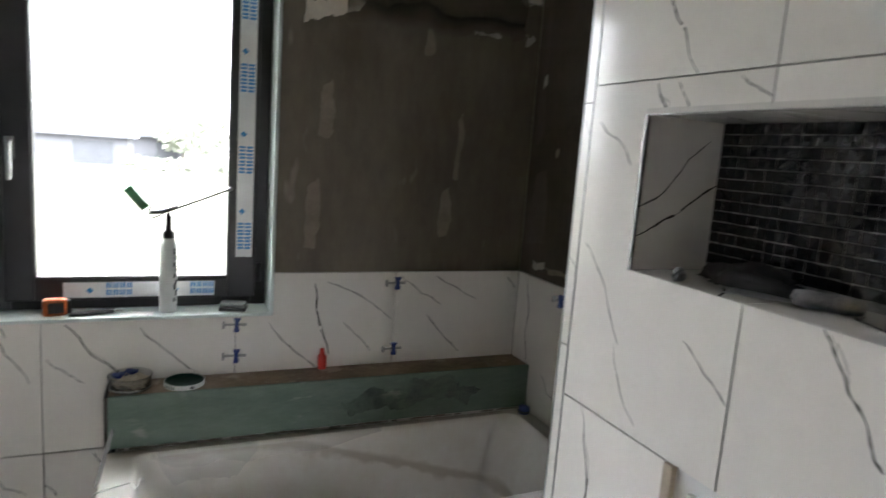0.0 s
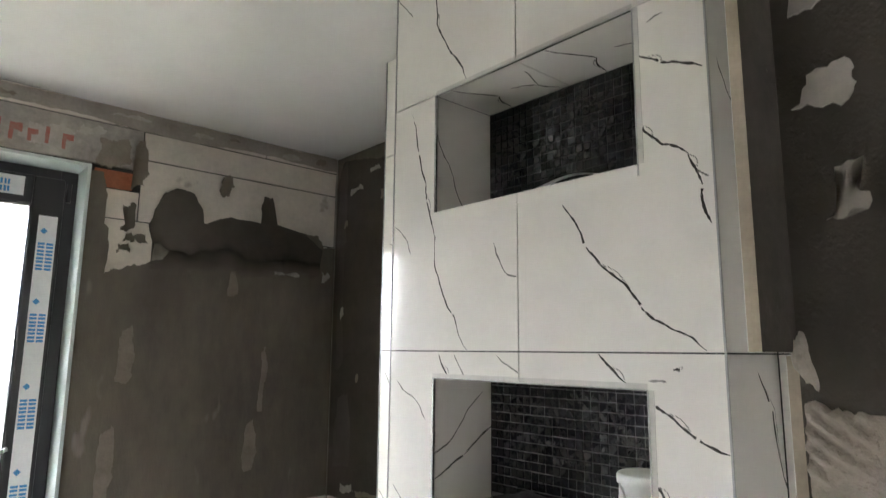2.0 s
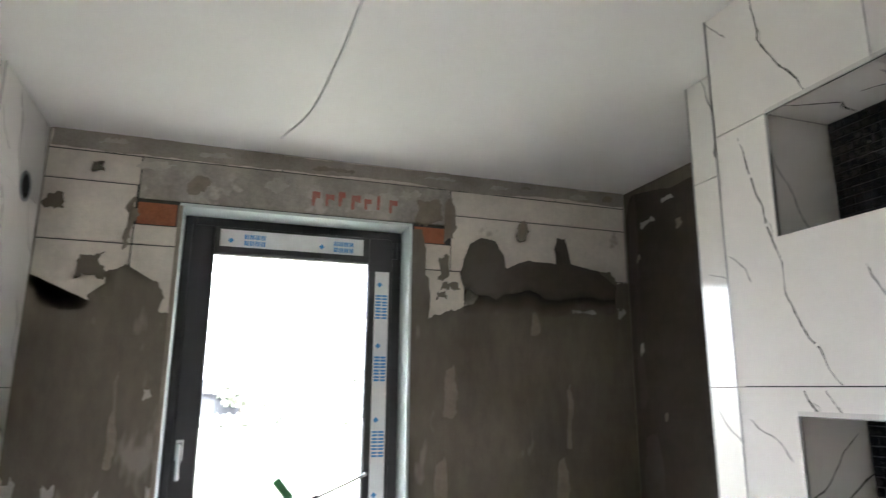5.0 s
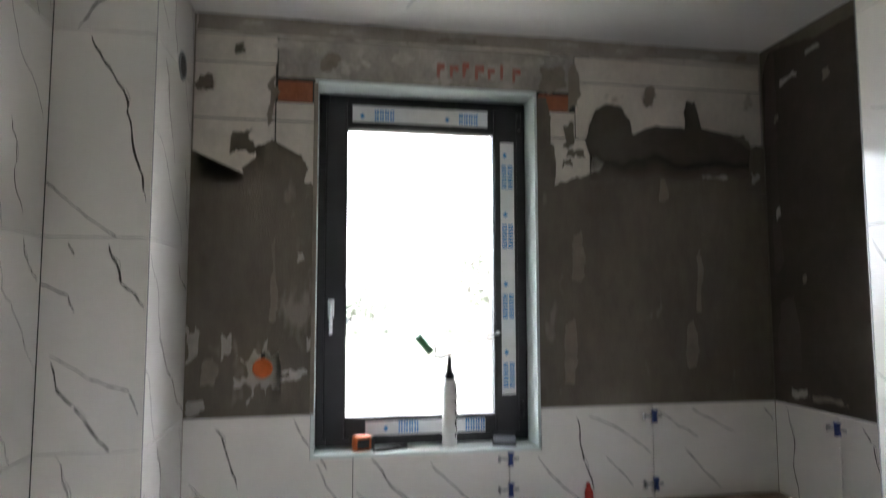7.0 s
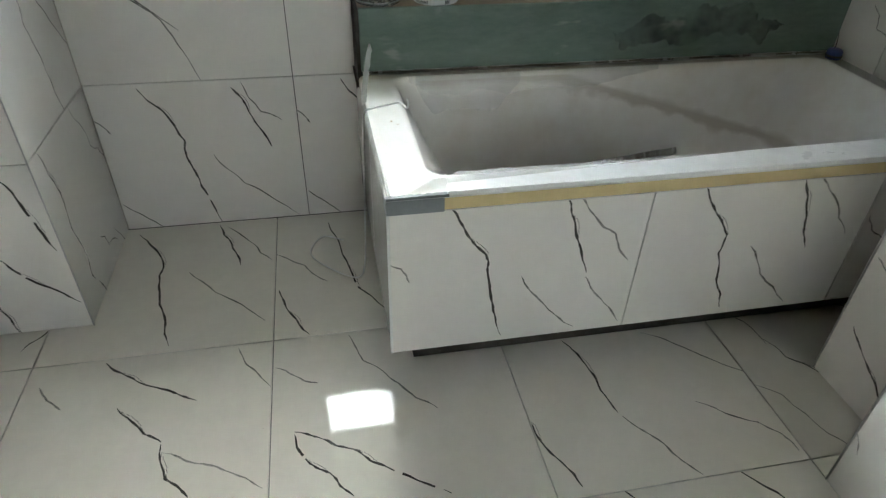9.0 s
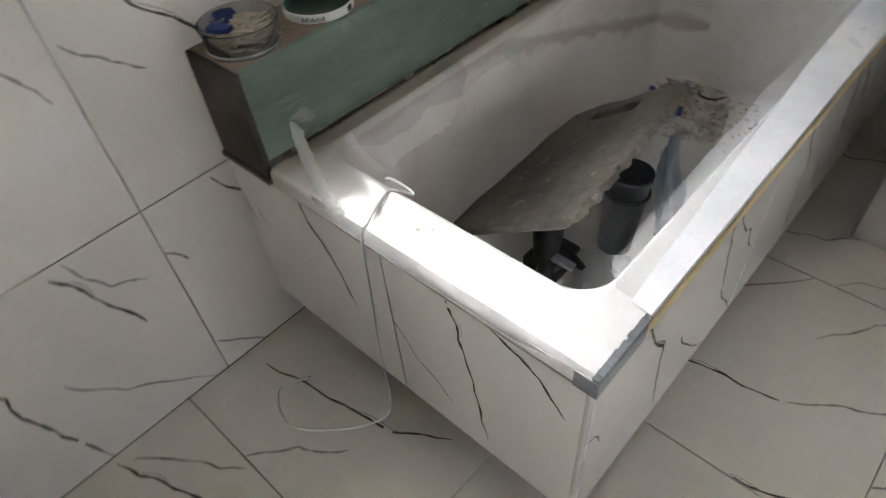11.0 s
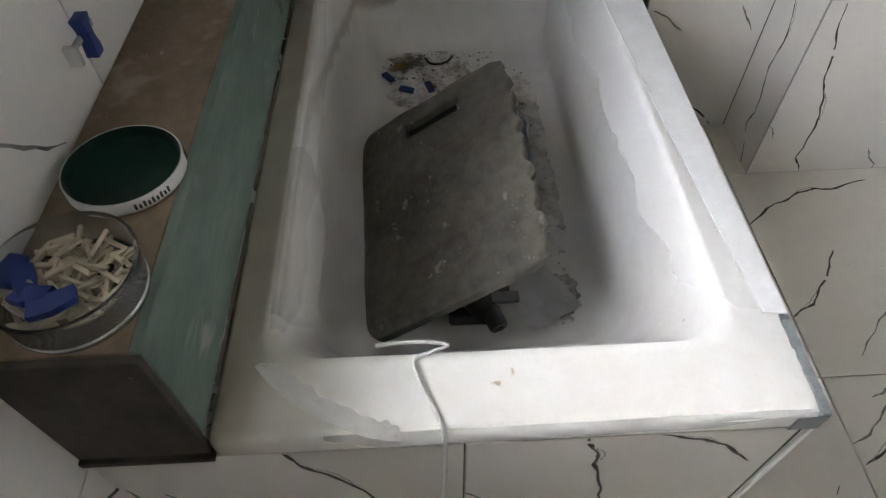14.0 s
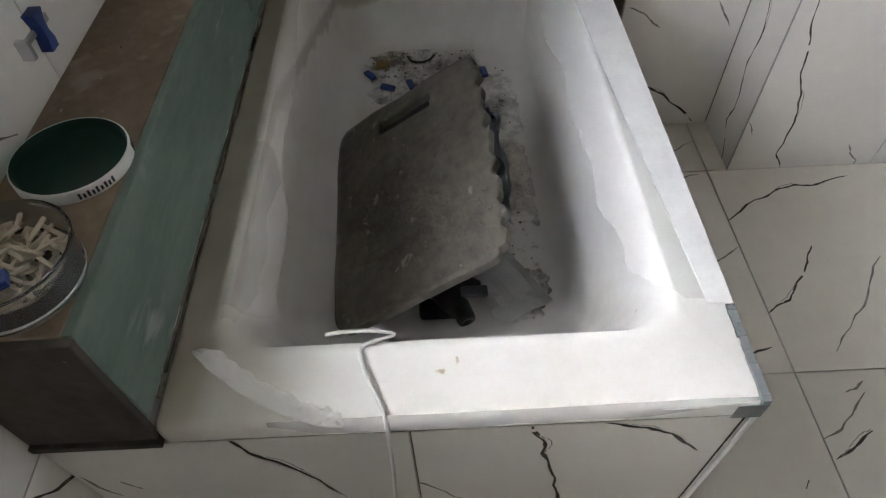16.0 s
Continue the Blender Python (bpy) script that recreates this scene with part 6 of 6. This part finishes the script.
for v in bm.verts:
    v.co += v.co.normalized() * 0.0022 * noise.noise(v.co * 120)
part("handle", bm, material("crusted_handle", (0.30, 0.29, 0.28), 0.8, vary=0.6, scale=60, second=(0.12, 0.12, 0.13), bump=0.5), spat).matrix_basis = Matrix.Translation((-0.045, 0, 0))
part("blade", slab([(0.0, -0.008), (0.03, -0.020), (0.085, -0.026), (0.085, 0.026), (0.03, 0.020), (0.0, 0.008)], 0.001, Matrix.Translation((0, 0, -0.008))), STEEL, spat)
rag = tagged(empty("dark_rag", Matrix.Translation((0.945, -1.575, N1[0]))), "crumpled black rag at the back of the niche", "rag")
bm = bmesh.new()
bmesh.ops.create_icosphere(bm, subdivisions=4, radius=1)
for v in bm.verts:
    q = 1 + 0.35 * noise.noise(v.co * 1.8) + 0.18 * noise.noise(v.co * 5)
    v.co = Vector((v.co.x * 0.040 * q, v.co.y * 0.085 * q, max(0.0, 0.006 + v.co.z * 0.034 * q)))
for f in bm.faces:
    f.smooth = True
part("cloth", bm, material("black_cloth", (0.015, 0.015, 0.016), 0.95, vary=0.4, scale=30, bump=0.4), rag)
lump = tagged(empty("plaster_lump", pose(0.852, -1.515, N1[0], 0, 0, 30)), "small lump of dried grey plaster in the niche", "lump")
bm = bmesh.new()
bmesh.ops.create_icosphere(bm, subdivisions=3, radius=1)
for v in bm.verts:
    q = 1 + 0.4 * noise.noise(v.co * 2 + Vector((3, 1, 2)))
    v.co = Vector((v.co.x * 0.020 * q, v.co.y * 0.010 * q, max(0.0, 0.008 + v.co.z * 0.014 * q)))
part("body", bm, GREY_PLASTIC, lump)
bm = bmesh.new()
rows_ = []
for i in range(17):
    t = i / 16
    y = -1.70 - 0.16 * t
    z = N2[0] + 0.0008 + 0.014 * math.sin(math.pi * t)
    rows_.append([bm.verts.new((0.829 + 0.004 * math.sin(t * 5), y, z)), bm.verts.new((0.852, y, z + 0.003))])
for a, b in zip(rows_, rows_[1:]):
    bm.faces.new((a[0], b[0], b[1], a[1]))
bmesh.ops.solidify(bm, geom=bm.faces[:], thickness=0.001)
tagged(link("bent_strip", bm, FILM), "bent white plastic strip on the upper niche's floor", "strip")
shards = tagged(empty("tile_shards", pose(0.84, -1.475, N2[0], 0, 0, 0)), "two small white tile shards in the upper niche", "shard")
for k in range(2):
    part("shard", slab([(-0.008, -0.004), (0.008, -0.003), (0.004, 0.006)], 0.008 + 0.006 * k, Matrix.Translation((0.01 * k, -0.02 * k, 0.0))), WHITE_PLASTIC, shards)

# ---- tiles, wall by wall ----
field(wall_window, (0, T, 0), X, Z, (-0.904, -0.30, 0.30, 0.90, XR), COURSE[:2], lambda i, k: ("window_foot", 0))
# upper course, cut round the window's foot
for a, b, d, t in ((-0.904, -0.30, "window_upper_left", 0), (-0.30, 0.30, "window_upper_middle", 0), (0.30, 0.90, "window_upper_right", 0), (0.90, XR, "window_upper_end", 0)):
    w, h = b - a - 2 * J, COURSE[2] - COURSE[1] - 2 * J
    cut = WZ0 - 0.0125 - COURSE[1] - J
    r = []
    l0, l1 = max(0, WX0 - 0.0135 - a - J), min(w, WX1 + 0.0135 - a - J)
    if l1 > 0 and l0 < w:
        if l0 > 0:
            r.append((0, 0, round(l0, 4), round(h, 4)))
        r.append((round(l0, 4), 0, round(l1, 4), round(cut, 4)))
        if l1 < w:
            r.append((round(l1, 4), 0, round(w, 4), round(h, 4)))
    else:
        r = [(0, 0, round(w, 4), round(h, 4))]
    lay(wall_window, (a + J, T, COURSE[1] + J), X, Z, r, d, t)
# pier: front and side
field(pier, (XL, -0.478 + T, 0), X, Z, (0, 0.285), COURSE, lambda i, k: (("pier_foot", 2, "pier_middle", "pier_upper", "pier_top")[k], 0))
field(pier, (-0.905 - T, -0.478, 0), Y, Z, (0, 0.478), COURSE, lambda i, k: ((2, 0, 1, 3, 0)[k], 0))
# side wall
field(left_wall, (XL - T, -3.48, 0), Y, Z, (0, 0.6, 1.2, 1.8, 2.4, 3.0), COURSE, lambda i, k: ((i * 2 + k) % 4, 0))
# end wall of the tub
field(right_wall, (XR + T, 0, 0), NY, Z, (0, 0.34, 0.965), COURSE[:3], lambda i, k: ((i + k + 1) % 4, 0))
# wall beside the tub and block with niches
BC = [0, 0.51, 1.126, 1.737, 2.318, CEIL]
field(core, (1.02 + T, -0.965, 0), NY, Z, (0, 0.313), BC, lambda i, k: (("bay_foot", 2, 1, 3, 2)[k], 0))
field(niche_wall, (1.02, -1.278 - T, 0), NX, Z, (0, 0.20), BC, lambda i, k: ((2, 3, 2, 0, 1)[k], 0))
field(niche_wall, (0.82, -2.06 + T, 0), X, Z, (0, 0.185), BC, lambda i, k: ((0, 1, 3, 0, 1)[k], 0))
U0 = -1.278
for c, (a, b) in enumerate(((0, 0.394), (0.394, 0.782))):
    for k, (z0, z1) in enumerate(zip(BC, BC[1:])):
        w, h = b - a - 2 * J, z1 - z0 - 2 * J
        holes = [(U0 - NY0, U0 - NY1, *N1)] if k in (2,) else [(U0 - NY0, U0 - NY1, *N2)] if k == 3 else [(0.292, 0.60, 0.90, 1.2)] if k == 1 else []
        r = [(0, 0, w, h)]
        for h0, h1, q0, q1 in holes:
            h0, h1, q0, q1 = max(0, h0 - a - J), min(w, h1 - a - J), max(0, q0 - z0 - J), min(h, q1 - z0 - J)
            r = [p for p in ((0, 0, h0, h), (h1, 0, w, h), (h0, 0, h1, q0), (h0, q1, h1, h)) if p[2] - p[0] > 0.003 and p[3] - p[1] > 0.003]
        r = [tuple(round(q, 4) for q in p) for p in r]
        d = {(0, 3): "block_left_upper", (1, 3): "block_right_upper", (0, 2): "block_left_middle", (1, 2): "block_right_middle", (0, 4): "block_left_top", (1, 4): "block_right_top", (0, 0): "block_left_foot"}.get((c, k), (c + 2 * k) % 4)
        t, off = 0, (0, round(0.6 - h, 4))
        lay(niche_wall, (0.82 + T, U0 - a - J, z0 + J), NY, Z, r, d, t, off)
# linings of the niches
for n0, n1, d in ((*N1, 3), (*N2, 2)):
    D0 = 1.000 - 0.82 - 0.001
    hh = round(n1 - n0, 4)
    lay(niche_wall, (0.8205, NY0 + T, n0), X, Z, [(0, 0, round(D0, 4), hh)], "niche_side" if d == 3 else "niche_side_upper")
    lay(niche_wall, (0.9985, NY1 - T, n0), NX, Z, [(0, 0, round(D0, 4), hh)], d, 0, (0.2, 0.2))
    for m0, m1 in ((NY0, -1.672), (-1.672, NY1)):
        ww = round(m0 - m1 - 0.001, 4)
        lay(niche_wall, (0.8205, m1 + 0.0005, n0 - T), X, Y, [(0, 0, round(D0, 4), ww)], 1, 1, (0.1, 0.2))
        lay(niche_wall, (0.9985, m1 + 0.0005, n1 + T), NX, Y, [(0, 0, round(D0, 4), ww)], "niche_soffit")
# narrow recess and partition face
field(part_wall, (1.005 + T, -2.06, 0), NY, Z, (0, 0.207), BC, lambda i, k: ((3, 0, 1, 2, 0)[k], 0))
for k, (z0, z1) in enumerate(zip(BC, BC[1:])):
    x0 = 0.387 if k > 2 else 0.4555
    lay(part_wall, (1.004, -2.2805, z0 + J), NX, Z, [(0, 0, round(1.004 - x0, 4), round(z1 - z0 - 2 * J, 4))], k % 4, 0, (0, 0), None, TILE_EDGE)
# tub panels
field(front, (-0.1085, -0.8330, 0.122), X, Z, (0, 0.60, 1.20, XR + 0.107), (0, 0.404), lambda i, k: (("tub_front", "tub_front_next", 0)[i], 0), slide=0.022)
field(end, (-0.0970, 0, 0.122), NY, Z, (0.0005, 0.437, 0.832), (0, 0.400), lambda i, k: ("tub_end_back" if i == 0 else "tub_end_front", 0))
# floor
FX, FY = (XL, -1.02, -0.411, 0.205, 0.822, 1.43, 2.0), (-3.64, -3.03, -2.42, -1.826, -1.224, -0.622, 0.0)
PRINTS = {(1, 5): "floor_a", (2, 5): "floor_b", (1, 4): "floor_c", (2, 4): "floor_d", (3, 4): "floor_e", (3, 3): "floor_f", (2, 3): "floor_g"}
for i, (a, b) in enumerate(zip(FX, FX[1:])):
    for k, (c, d) in enumerate(zip(FY, FY[1:])):
        lay(floor, (a + J, c + J, -T), X, Y, [(0, 0, round(min(b - a, 0.62) - 2 * J, 4), round(d - c - 2 * J, 4))], PRINTS.get((i, k), (i + 2 * k + 1) % 4), 0 if (i, k) in PRINTS else (i + k) % 2 * 4, (0.022 if i == 3 else 0, round(0.6 - (d - c - 2 * J), 4)), FLOOR_TILE)
